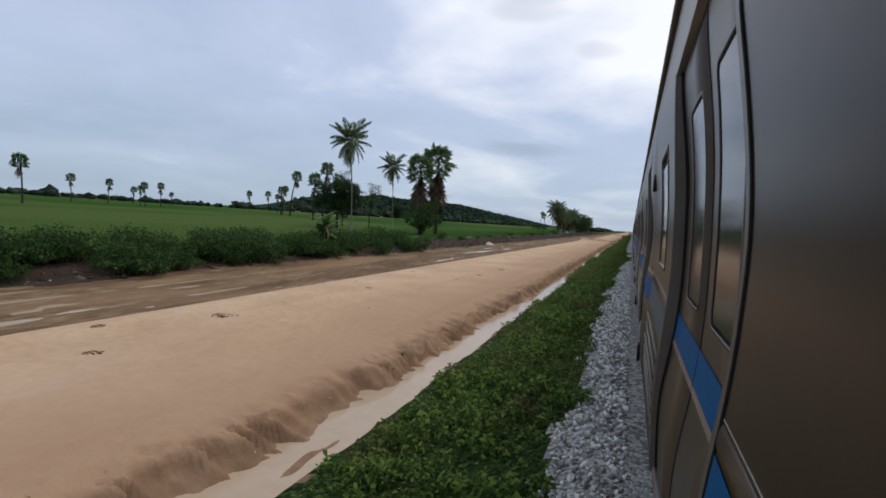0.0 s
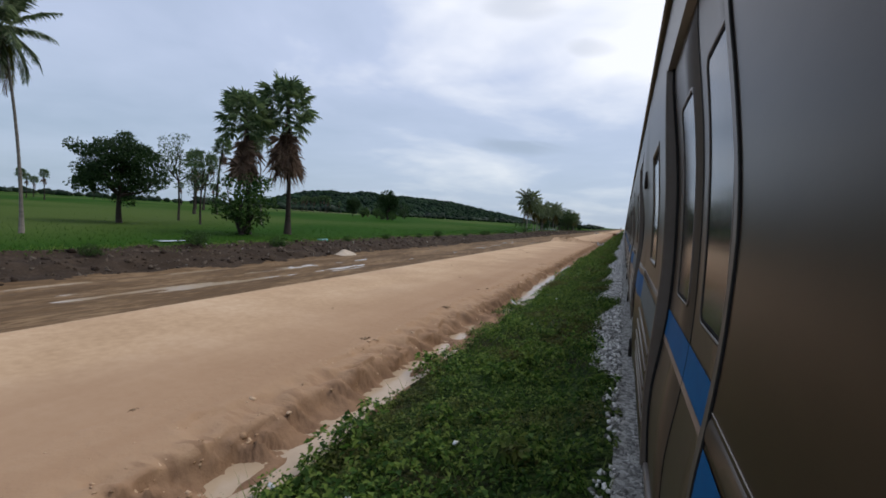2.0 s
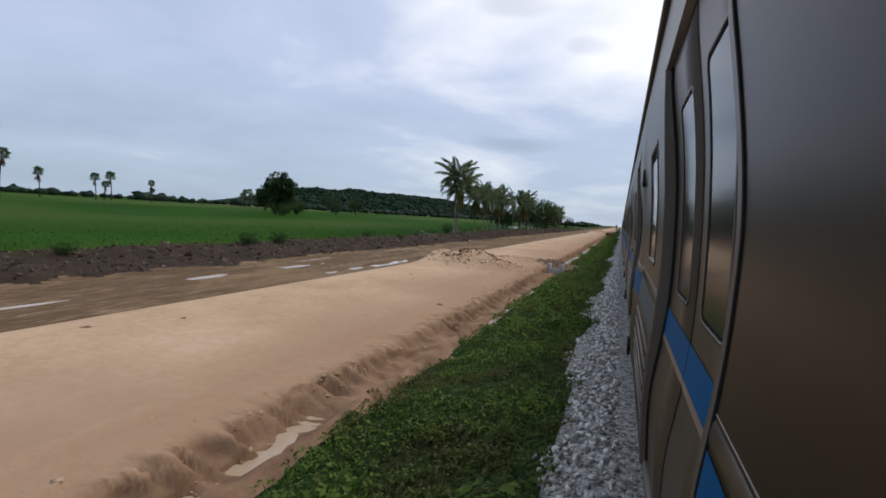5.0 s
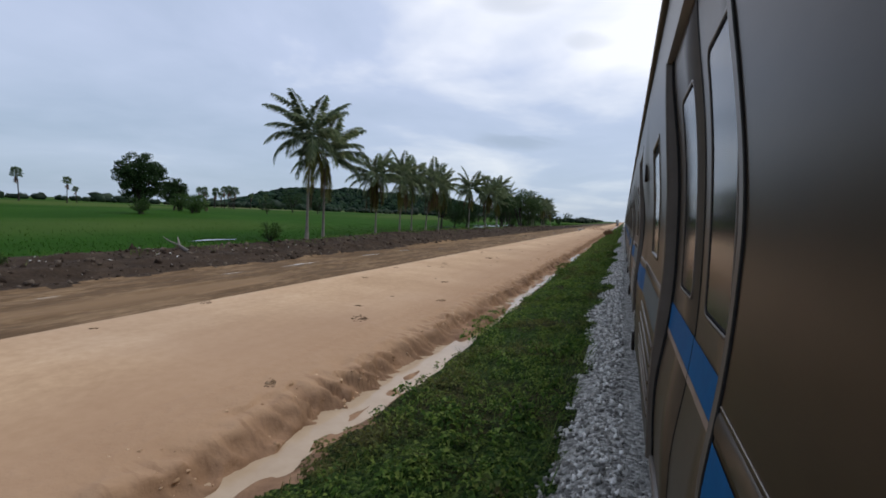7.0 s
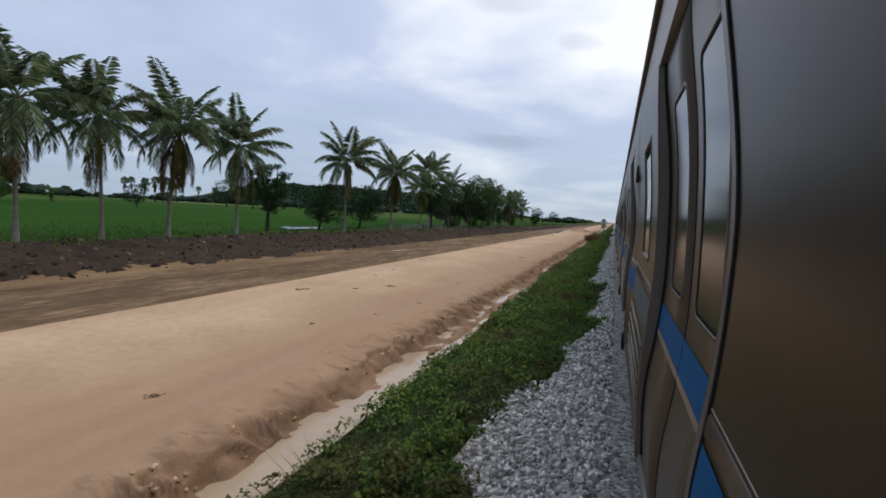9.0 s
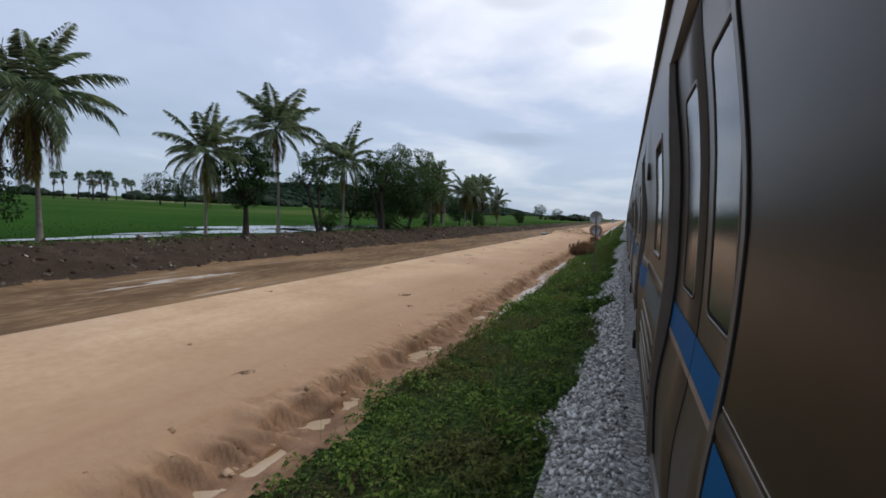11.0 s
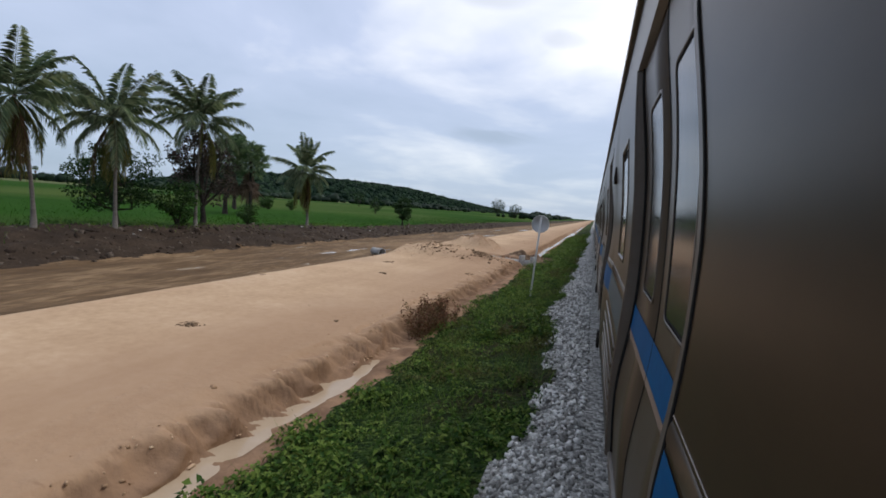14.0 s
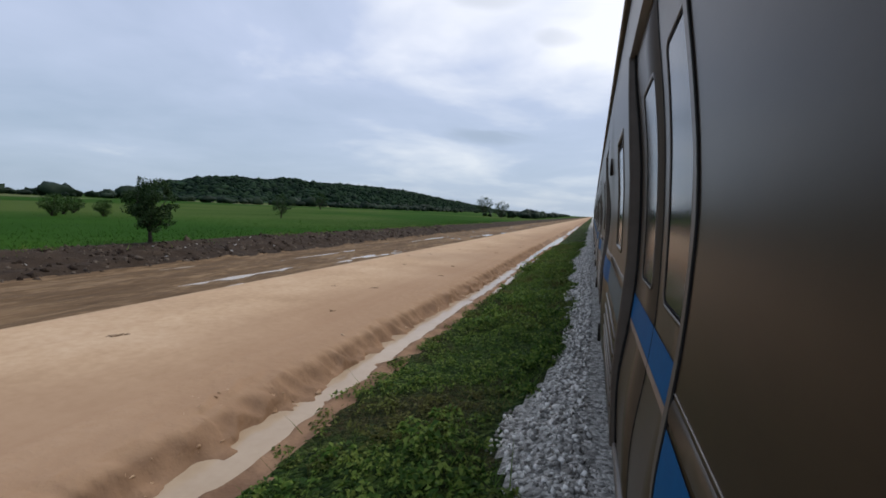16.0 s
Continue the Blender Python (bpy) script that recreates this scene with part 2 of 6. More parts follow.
def shoulder_material():
    """Road soil that turns into darker washed-out soil towards the ditch."""
    m = material("formation_shoulder", [(0.39, 0.257, 0.153), (0.49, 0.335, 0.208), (0.57, 0.41, 0.272)], scale=0.35, fine=14, bump=1.0, size=0.09, spec=0.08)
    add_tracks(m)
    n, l = m.node_tree.nodes, m.node_tree.links
    p = n["Principled BSDF"]
    dry = p.inputs["Base Color"].links[0].from_socket
    wet = n.new("ShaderNodeValToRGB")
    wet.color_ramp.elements[0].position, wet.color_ramp.elements[0].color = 0.35, (0.17, 0.10, 0.062, 1)
    wet.color_ramp.elements[1].position, wet.color_ramp.elements[1].color = 0.65, (0.31, 0.19, 0.115, 1)
    tc, sx = n.new("ShaderNodeTexCoord"), n.new("ShaderNodeSeparateXYZ")
    l.new(tc.outputs["Object"], sx.inputs[0])
    tn = n.new("ShaderNodeTexNoise")
    tn.inputs["Scale"].default_value, tn.inputs["Detail"].default_value = 1.6, 6.0
    l.new(tc.outputs["Object"], tn.inputs["Vector"])
    l.new(tn.outputs[0], wet.inputs[0])
    ma = n.new("ShaderNodeMath")
    ma.operation = "MULTIPLY_ADD"
    l.new(tn.outputs[0], ma.inputs[0])
    ma.inputs[1].default_value = 1.6
    l.new(sx.outputs["X"], ma.inputs[2])
    mr = n.new("ShaderNodeMapRange")
    mr.interpolation_type = "SMOOTHSTEP"
    mr.inputs[1].default_value, mr.inputs[2].default_value = -4.25, -3.80
    l.new(ma.outputs[0], mr.inputs[0])
    mx = n.new("ShaderNodeMix")
    mx.data_type = "RGBA"
    lower_dark = n.new("ShaderNodeMapRange")
    lower_dark.interpolation_type = "SMOOTHSTEP"
    lower_dark.inputs[1].default_value, lower_dark.inputs[2].default_value, lower_dark.inputs[4].default_value = 0.705, 0.86, 0.72     # mixes the darker brown in with depth below the crest
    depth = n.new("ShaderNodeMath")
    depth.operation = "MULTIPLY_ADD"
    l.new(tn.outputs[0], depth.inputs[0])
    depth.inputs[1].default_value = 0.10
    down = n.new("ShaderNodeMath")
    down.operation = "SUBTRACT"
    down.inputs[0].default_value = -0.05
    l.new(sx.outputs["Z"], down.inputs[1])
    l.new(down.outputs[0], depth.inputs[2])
    l.new(depth.outputs[0], lower_dark.inputs[0])
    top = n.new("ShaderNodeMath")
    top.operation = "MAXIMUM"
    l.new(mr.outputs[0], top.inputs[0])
    l.new(lower_dark.outputs[0], top.inputs[1])
    # dark streaks put the shade and moisture of the rain-washed fingers into the colour
    mp2, streak = n.new("ShaderNodeMapping"), n.new("ShaderNodeTexNoise")
    mp2.inputs["Rotation"].default_value, mp2.inputs["Scale"].default_value = (0, 0, radians(27)), (1.3, 5.5, 1.0)
    l.new(tc.outputs["Object"], mp2.inputs[0])
    l.new(mp2.outputs[0], streak.inputs["Vector"])
    streak.inputs["Scale"].default_value, streak.inputs["Detail"].default_value = 1.0, 3.0
    finger, belt_in, belt_out = n.new("ShaderNodeMapRange"), n.new("ShaderNodeMapRange"), n.new("ShaderNodeMath")
    finger.inputs[1].default_value, finger.inputs[2].default_value, finger.inputs[4].default_value = 0.52, 0.60, 0.70
    l.new(streak.outputs[0], finger.inputs[0])
    belt_in.interpolation_type = "SMOOTHSTEP"
    belt_in.inputs[1].default_value, belt_in.inputs[2].default_value = -4.65, -4.25
    l.new(ma.outputs[0], belt_in.inputs[0])
    belt_out.operation = "MULTIPLY"
    l.new(finger.outputs[0], belt_out.inputs[0])
    l.new(belt_in.outputs[0], belt_out.inputs[1])
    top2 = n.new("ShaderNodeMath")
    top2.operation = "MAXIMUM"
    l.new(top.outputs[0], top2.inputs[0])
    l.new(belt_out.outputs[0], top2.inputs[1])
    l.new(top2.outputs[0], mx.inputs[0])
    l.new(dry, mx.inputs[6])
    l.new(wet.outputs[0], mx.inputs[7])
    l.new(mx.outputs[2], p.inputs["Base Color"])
    return m


add_tracks(M_ROAD)
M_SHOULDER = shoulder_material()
M_MUD = material("wet_mud", [(0.08, 0.048, 0.026), (0.135, 0.085, 0.046), (0.28, 0.185, 0.105)], scale=0.8, fine=8, rough=0.85, bump=0.6, size=0.05, stretch=(1, 0.22, 1),
                 spots=((0.26, 0.165, 0.09), 0.25, 0.56, 0.6), spec=0.08)
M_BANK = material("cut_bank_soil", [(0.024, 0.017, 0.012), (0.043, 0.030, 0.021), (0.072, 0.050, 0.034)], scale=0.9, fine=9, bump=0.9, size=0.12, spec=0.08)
M_SLOPE = material("eroded_slope", [(0.20, 0.12, 0.075), (0.29, 0.185, 0.12), (0.38, 0.26, 0.175)], scale=0.9, fine=8, bump=0.8, size=0.06, spec=0.08)
M_FIELD = material("rice_field", [(0.013, 0.045, 0.0035), (0.020, 0.063, 0.005), (0.034, 0.085, 0.009)], scale=0.05, fine=60, bump=0.6, size=0.25, stretch=(1, 0.6, 1),
                   spots=((0.066, 0.094, 0.022), 0.011, 0.47, 0.8), spec=0.02)
M_DRY = material("dry_field", [(0.075, 0.095, 0.035), (0.12, 0.125, 0.05)], scale=0.03, fine=30, bump=0.3, spec=0.08)
M_VERGE = material("verge_soil", [(0.014, 0.030, 0.008), (0.026, 0.052, 0.012), (0.05, 0.06, 0.02)], scale=1.2, fine=8, bump=0.8, size=0.08, spec=0.08)
M_GRAVELBED = material("gravel_bed", [(0.09, 0.087, 0.082), (0.22, 0.212, 0.20), (0.40, 0.39, 0.365)], scale=9, fine=4, bump=1.0, size=0.06, spec=0.2)

def add_cobbles(m, scale, depth):
    """Adds the relief and tone of packed stones to a surface."""
    n, l = m.node_tree.nodes, m.node_tree.links
    p = n["Principled BSDF"]
    tc = n.new("ShaderNodeTexCoord")
    vo, ve = n.new("ShaderNodeTexVoronoi"), n.new("ShaderNodeTexVoronoi")
    ve.feature = "DISTANCE_TO_EDGE"
    for q in (vo, ve):
        q.inputs["Scale"].default_value = scale
        l.new(tc.outputs["Object"], q.inputs["Vector"])
    bw = n.new("ShaderNodeSeparateColor")
    l.new(vo.outputs["Color"], bw.inputs[0])
    r = n.new("ShaderNodeValToRGB")
    r.color_ramp.elements[0].color, r.color_ramp.elements[1].color = (0.13, 0.122, 0.108, 1), (0.56, 0.53, 0.475, 1)
    l.new(bw.outputs[0], r.inputs[0])
    l.new(r.outputs[0], p.inputs["Base Color"])
    b_ = n.new("ShaderNodeBump")
    b_.inputs["Strength"].default_value, b_.inputs["Distance"].default_value = 1.0, depth
    l.new(ve.outputs[0], b_.inputs["Height"])
    l.new(b_.outputs[0], p.inputs["Normal"])


add_cobbles(M_GRAVELBED, 22, 0.05)


def add_leaves(m, scale, depth):
    """Small overlapping leaves of mixed greens over the soil, browner in patches."""
    n, l = m.node_tree.nodes, m.node_tree.links
    p = n["Principled BSDF"]
    tc = n.new("ShaderNodeTexCoord")
    warp = n.new("ShaderNodeTexNoise")
    warp.inputs["Scale"].default_value = 14.0
    l.new(tc.outputs["Object"], warp.inputs["Vector"])
    add = n.new("ShaderNodeVectorMath")
    add.operation = "MULTIPLY_ADD"
    l.new(warp.outputs["Color"], add.inputs[0])
    add.inputs[1].default_value = (0.08, 0.08, 0.08)
    l.new(tc.outputs["Object"], add.inputs[2])
    vo = n.new("ShaderNodeTexVoronoi")
    vo.inputs["Scale"].default_value = scale
    l.new(add.outputs[0], vo.inputs["Vector"])
    tone = n.new("ShaderNodeSeparateColor")
    l.new(vo.outputs["Color"], tone.inputs[0])
    # shade of the gaps between the plants is put into these dark tones
    greens = n.new("ShaderNodeValToRGB")
    els = greens.color_ramp.elements
    els[0].color, els[1].color = (0.010, 0.022, 0.005, 1), (0.085, 0.125, 0.028, 1)
    els.new(0.45).color = (0.020, 0.045, 0.008, 1)
    l.new(tone.outputs[0], greens.inputs[0])
    browns = n.new("ShaderNodeValToRGB")
    els = browns.color_ramp.elements
    els[0].color, els[1].color = (0.010, 0.009, 0.005, 1), (0.09, 0.062, 0.032, 1)
    els.new(0.5).color = (0.030, 0.028, 0.012, 1)
    l.new(tone.outputs[1], browns.inputs[0])
    patch = n.new("ShaderNodeTexNoise")
    patch.inputs["Scale"].default_value, patch.inputs["Detail"].default_value = 0.5, 4.0
    l.new(tc.outputs["Object"], patch.inputs["Vector"])
    rs = n.new("ShaderNodeMapRange")
    rs.inputs[1].default_value, rs.inputs[2].default_value, rs.inputs[4].default_value = 0.48, 0.62, 0.7
    l.new(patch.outputs[0], rs.inputs[0])
    mc = n.new("ShaderNodeMix")
    mc.data_type = "RGBA"
    l.new(rs.outputs[0], mc.inputs[0])
    l.new(greens.outputs[0], mc.inputs[6])
    l.new(browns.outputs[0], mc.inputs[7])
    l.new(mc.outputs[2], p.inputs["Base Color"])
    b_ = n.new("ShaderNodeBump")
    b_.invert = True
    b_.inputs["Strength"].default_value, b_.inputs["Distance"].default_value = 1.0, depth
    l.new(vo.outputs["Distance"], b_.inputs["Height"])
    l.new(b_.outputs[0], p.inputs["Normal"])


add_leaves(M_VERGE, 15, 0.10)
M_STONE = material("ballast_stone", [(0.21, 0.195, 0.172), (0.48, 0.448, 0.398), (0.78, 0.74, 0.675)], scale=6, bump=0.5, size=0.01, island=0.9, spec=0.25)
M_CRUST = material("soil_crust", [(0.33, 0.21, 0.125), (0.44, 0.29, 0.18), (0.54, 0.38, 0.25)], scale=5, bump=0.8, size=0.02, island=0.7, spec=0.08)
M_CRUMB = material("road_crumb", [(0.10, 0.062, 0.038), (0.17, 0.108, 0.066), (0.28, 0.19, 0.12)], scale=5, bump=0.8, size=0.02, island=0.7, spec=0.05)
M_SAND = material("pale_sand", [(0.36, 0.29, 0.22), (0.46, 0.38, 0.30), (0.56, 0.48, 0.39)], scale=3, bump=0.6, size=0.03, spec=0.05)
M_DUG = material("dug_soil", [(0.075, 0.047, 0.031), (0.145, 0.094, 0.061), (0.28, 0.195, 0.13)], scale=2.2, fine=7, bump=1.0, size=0.08, spec=0.08)
M_DUGCLOD = material("dug_clod", [(0.085, 0.054, 0.036), (0.16, 0.105, 0.068), (0.32, 0.23, 0.155)], scale=5, bump=0.8, size=0.02, island=0.6, spec=0.08)
M_DCLOD = material("dark_clod", [(0.030, 0.021, 0.016), (0.05, 0.036, 0.026), (0.12, 0.095, 0.075)], scale=5, bump=0.8, size=0.02, island=0.75, spec=0.08)
M_WATER = material("milky_water", [(0.40, 0.295, 0.195), (0.47, 0.36, 0.25)], scale=0.5, rough=0.12, bump=0.05, size=0.01, spec=0.25)
M_CLEAR = material("field_water", [(0.20, 0.21, 0.19), (0.27, 0.27, 0.24)], scale=0.3, rough=0.04, bump=0.02, size=0.01, spec=0.7)
M_CONCRETE = material("concrete", [(0.27, 0.26, 0.245), (0.34, 0.33, 0.31), (0.42, 0.41, 0.385)], scale=1.5, bump=0.3, size=0.01)
M_RUSTPOST = material("dull_post", [(0.10, 0.085, 0.072), (0.17, 0.15, 0.13)], scale=6, rough=0.7, bump=0.2)
M_STEELROD = material("rusty_rod", [(0.10, 0.06, 0.04), (0.2, 0.13, 0.09)], scale=8, rough=0.7, bump=0.2)
M_FORM = material("formwork_board", [(0.30, 0.15, 0.085), (0.40, 0.27, 0.18)], scale=3, bump=0.3)
M_SKIN = material("bronze_steel_skin", [(0.026, 0.0165, 0.0095), (0.036, 0.0235, 0.0135), (0.049, 0.033, 0.0195)], scale=0.8, rough=0.33, bump=0.04, size=0.01, fine=20,
                  stretch=(1, 0.4, 1), spec=0.25)
M_DOORSKIN = material("door_paint", [(0.062, 0.044, 0.028), (0.078, 0.056, 0.036), (0.094, 0.068, 0.045)], scale=0.9, rough=0.36, bump=0.04, size=0.01, fine=18, spec=0.34)
M_JAMB = material("jamb_steel", [(0.095, 0.076, 0.060), (0.125, 0.102, 0.084)], scale=2, rough=0.42, bump=0.05, size=0.01, spec=0.35)
M_GLINT = material("pale_glint", [(0.26, 0.22, 0.18), (0.34, 0.29, 0.24)], scale=3, rough=0.4, bump=0.05, size=0.005)
M_PANE = material("smoked_door_pane", [(0.030, 0.026, 0.022), (0.042, 0.037, 0.032)], scale=0.7, rough=0.14, bump=0.02, size=0.006, spec=0.24)
M_TRIM = material("trim_steel", [(0.095, 0.078, 0.064), (0.145, 0.12, 0.10)], scale=2, rough=0.4, bump=0.05, size=0.01)
M_BLUE = material("blue_stripe", [(0.0002, 0.074, 0.200), (0.0004, 0.100, 0.255)], scale=2.5, rough=0.5, bump=0.03, size=0.01, spec=0.08)
M_BLUEDULL = material("dull_blue_stripe", [(0.03, 0.06, 0.075), (0.045, 0.085, 0.10)], scale=2.5, rough=0.5, bump=0.03, size=0.01)
M_TAN = material("tan_line", [(0.22, 0.15, 0.11), (0.28, 0.20, 0.15)], scale=2.5, rough=0.5, bump=0.03, size=0.01)
M_RUBBER = material("black_rubber", [(0.010, 0.010, 0.010), (0.020, 0.019, 0.018)], scale=5, rough=0.8, bump=0.1, spec=0.04)
M_UNDER = material("underframe_black", [(0.014, 0.012, 0.011), (0.030, 0.025, 0.021)], scale=2, rough=0.8, bump=0.3, spec=0.1)
M_ROOF = material("carriage_roof", [(0.20, 0.19, 0.18), (0.28, 0.27, 0.26)], scale=1.0, rough=0.6, bump=0.1)
M_RAIL = material("rail_steel", [(0.16, 0.10, 0.07), (0.25, 0.19, 0.15)], scale=3, rough=0.5, bump=0.2, metal=0.6)
M_TIE = material("concrete_tie", [(0.30, 0.29, 0.28), (0.38, 0.37, 0.35)], scale=3, bump=0.3)
M_WHITE = material("white_paint", [(0.55, 0.54, 0.51), (0.68, 0.67, 0.64)], scale=4, rough=0.6, bump=0.1, spots=((0.32, 0.25, 0.2), 3.0, 0.6, 0.6))
M_RED = material("faded_red", [(0.34, 0.16, 0.10), (0.45, 0.26, 0.18)], scale=6, rough=0.6, bump=0.1, spots=((0.55, 0.45, 0.36), 4.0, 0.50, 0.8))
M_GREY = material("sign_back", [(0.42, 0.42, 0.41), (0.55, 0.55, 0.54)], scale=4, rough=0.5, bump=0.1)
M_LITTER = material("plastic_litter", [(0.6, 0.6, 0.58), (0.75, 0.75, 0.74)], scale=6, rough=0.5, bump=0.2)
M_TEAL = material("teal_sheet", [(0.02, 0.20, 0.20), (0.04, 0.27, 0.26)], scale=6, rough=0.5, bump=0.2)

M_COCO = leafy("coconut_leaf", [(0.085, 0.135, 0.065), (0.165, 0.225, 0.115), (0.31, 0.36, 0.20)], rough=0.36, spec=0.6)
M_COCODRY = leafy("dry_coconut_leaf", [(0.075, 0.05, 0.028), (0.13, 0.085, 0.045), (0.19, 0.13, 0.07)])
M_COCOOLD = leafy("yellowing_coconut_leaf", [(0.10, 0.115, 0.028), (0.16, 0.165, 0.042), (0.24, 0.21, 0.065)])
M_SUGAR = leafy("fan_palm_leaf", [(0.06, 0.105, 0.05), (0.105, 0.165, 0.075), (0.18, 0.245, 0.11)], rough=0.40, spec=0.5)
M_SKIRT = leafy("dead_fan_leaf", [(0.13, 0.085, 0.06), (0.20, 0.13, 0.095), (0.27, 0.19, 0.14)])
M_LEAF = leafy("broad_leaf", [(0.025, 0.052, 0.018), (0.045, 0.085, 0.028), (0.085, 0.13, 0.045)])
M_LEAF2 = leafy("dark_leaf", [(0.014, 0.034, 0.011), (0.025, 0.055, 0.016), (0.045, 0.080, 0.026)])
M_PURPLE = leafy("mixed_leaf", [(0.05, 0.04, 0.035), (0.035, 0.05, 0.022), (0.11, 0.075, 0.07)])
M_BANANA = leafy("banana_leaf", [(0.05, 0.10, 0.025), (0.08, 0.145, 0.04), (0.12, 0.17, 0.06)])
M_GRASS = leafy("verge_grass", [(0.042, 0.100, 0.015), (0.080, 0.160, 0.024), (0.14, 0.215, 0.042)], scale=0.5, island=0.45, spots=((0.15, 0.125, 0.05), 0.40, 0.46, 0.85))
M_WEED = leafy("verge_weed", [(0.030, 0.070, 0.010), (0.079, 0.153, 0.022), (0.184, 0.245, 0.048)], scale=0.45, island=0.6, spots=((0.115, 0.080, 0.032), 0.40, 0.50, 0.60))
M_LUSH = leafy("lush_weed", [(0.030, 0.075, 0.010), (0.077, 0.158, 0.022), (0.175, 0.250, 0.046)], scale=0.45, island=0.7, spots=((0.11, 0.062, 0.028), 0.55, 0.57, 0.7))
M_TUFT = leafy("grass_tuft", [(0.06, 0.12, 0.02), (0.10, 0.18, 0.03), (0.17, 0.23, 0.05)], scale=0.5, island=0.5)
M_REDWEED = leafy("red_weed", [(0.12, 0.055, 0.030), (0.24, 0.115, 0.066), (0.17, 0.12, 0.055)], scale=2.0, island=0.8)
M_BUSH = leafy("bank_bush", [(0.020, 0.050, 0.012), (0.04, 0.085, 0.018), (0.07, 0.12, 0.03)])
M_RICE = leafy("rice_blade", [(0.017, 0.053, 0.006), (0.026, 0.074, 0.009), (0.039, 0.094, 0.014)], scale=0.08, island=0.35)
M_WOODS = leafy("far_woods", [(0.012, 0.027, 0.015), (0.020, 0.040, 0.022), (0.032, 0.056, 0.030)], scale=0.05)
M_HILL = material("wooded_hill", [(0.010, 0.024, 0.016), (0.020, 0.042, 0.026), (0.036, 0.064, 0.036)], scale=0.035, fine=6, bump=1.0, size=6.0, spec=0.02)
M_HILLWOODS = leafy("hill_crown", [(0.010, 0.024, 0.015), (0.020, 0.044, 0.025), (0.038, 0.070, 0.036)], scale=0.01, island=0.6, spec=0.03)
M_BARK = material("palm_bark", [(0.09, 0.078, 0.066), (0.15, 0.13, 0.11), (0.23, 0.205, 0.18)], scale=2.0, bump=0.7, size=0.03, stretch=(1, 1, 4))
M_DBARK = material("dark_bark", [(0.020, 0.016, 0.013), (0.036, 0.030, 0.025), (0.062, 0.052, 0.043)], scale=2.5, bump=0.8, size=0.04, stretch=(1, 1, 3), spec=0.1)

# ---------------------------------------------------------------- mesh helpers
rng = np.random.default_rng(7)


def mesh_of(name, verts, faces, mat, smooth=False, mats=None, index=None):
    """A mesh from arrays; faces all have the same number of corners."""
    verts, faces = np.asarray(verts, np.float32), np.asarray(faces, np.int32)
    me = bpy.data.meshes.new(name)
    me.vertices.add(len(verts))
    me.vertices.foreach_set("co", verts.ravel())
    k = faces.shape[1]
    me.loops.add(faces.size)
    me.loops.foreach_set("vertex_index", faces.ravel())
    me.polygons.add(len(faces))
    me.polygons.foreach_set("loop_start", np.arange(0, faces.size, k, dtype=np.int32))
    me.polygons.foreach_set("loop_total", np.full(len(faces), k, np.int32))
    if smooth:
        me.polygons.foreach_set("use_smooth", np.ones(len(faces), bool))
    for m in (mats or [mat]):
        me.materials.append(m)
    if index is not None:
        me.polygons.foreach_set("material_index", np.asarray(index, np.int32))
    me.update(calc_edges=True)
    return me


def part(name, me, parent, label=""):
    ob = new(name, me)
    ob.parent = parent
    if label:
        tagged(ob, label)
    return ob


def thing(name, label, category, group="", kind="", me=None):
    return tagged(new(name, me), label, category, group, kind)


class Pile:
    """Collects pieces of triangles."""

    def __init__(self):
        self.v, self.f, self.n = [], [], 0

    def add(self, v, f):
        v, f = np.asarray(v, float).reshape(-1, 3), np.asarray(f, int).reshape(-1, 3)
        self.v.append(v)
        self.f.append(f + self.n)
        self.n += len(v)

    def mesh(self, name, mat, smooth=False):
        return mesh_of(name, np.vstack(self.v), np.vstack(self.f), mat, smooth)


def tube(points, radii, sides=8, cap=True):
    """A round tapered tube along a line of points."""
    p = np.asarray(points, float)
    d = np.gradient(p, axis=0)
    d /= np.linalg.norm(d, axis=1)[:, None] + 1e-9
    ref = np.array([0.0, 1.0, 0.0]) if abs(d[0, 1]) < 0.8 else np.array([1.0, 0.0, 0.0])
    u = np.cross(d, ref)
    u /= np.linalg.norm(u, axis=1)[:, None] + 1e-9
    w = np.cross(d, u)
    a = np.linspace(0, 2 * np.pi, sides, endpoint=False)
    r = np.asarray(radii, float)[:, None, None]
    v = p[:, None] + r * (u[:, None] * np.cos(a)[None, :, None] + w[:, None] * np.sin(a)[None, :, None])
    v = v.reshape(-1, 3)
    f = []
    for i in range(len(p) - 1):
        for j in range(sides):
            a0, a1 = i * sides + j, i * sides + (j + 1) % sides
            f += [(a0, a1, a1 + sides), (a0, a1 + sides, a0 + sides)]
    if cap:
        for base in (0, (len(p) - 1) * sides):
            f += [(base, base + j, base + j + 1) for j in range(1, sides - 1)]
    return v, np.array(f)


def block(x0, x1, y0, y1, z0, z1, bevel=0.0):
    """A box with chamfered vertical and horizontal edges, as triangles."""
    bm = bmesh.new()
    bmesh.ops.create_cube(bm, size=1)
    for v in bm.verts:
        v.co = ((x0 + x1) / 2 + v.co.x * (x1 - x0), (y0 + y1) / 2 + v.co.y * (y1 - y0), (z0 + z1) / 2 + v.co.z * (z1 - z0))
    if bevel:
        bmesh.ops.bevel(bm, geom=bm.edges[:], offset=bevel, segments=1, affect="EDGES")
    bmesh.ops.triangulate(bm, faces=bm.faces[:])
    bm.verts.ensure_lookup_table()
    v = np.array([q.co[:] for q in bm.verts])
    f = np.array([[q.index for q in t.verts] for t in bm.faces])
    bm.free()
    return v, f


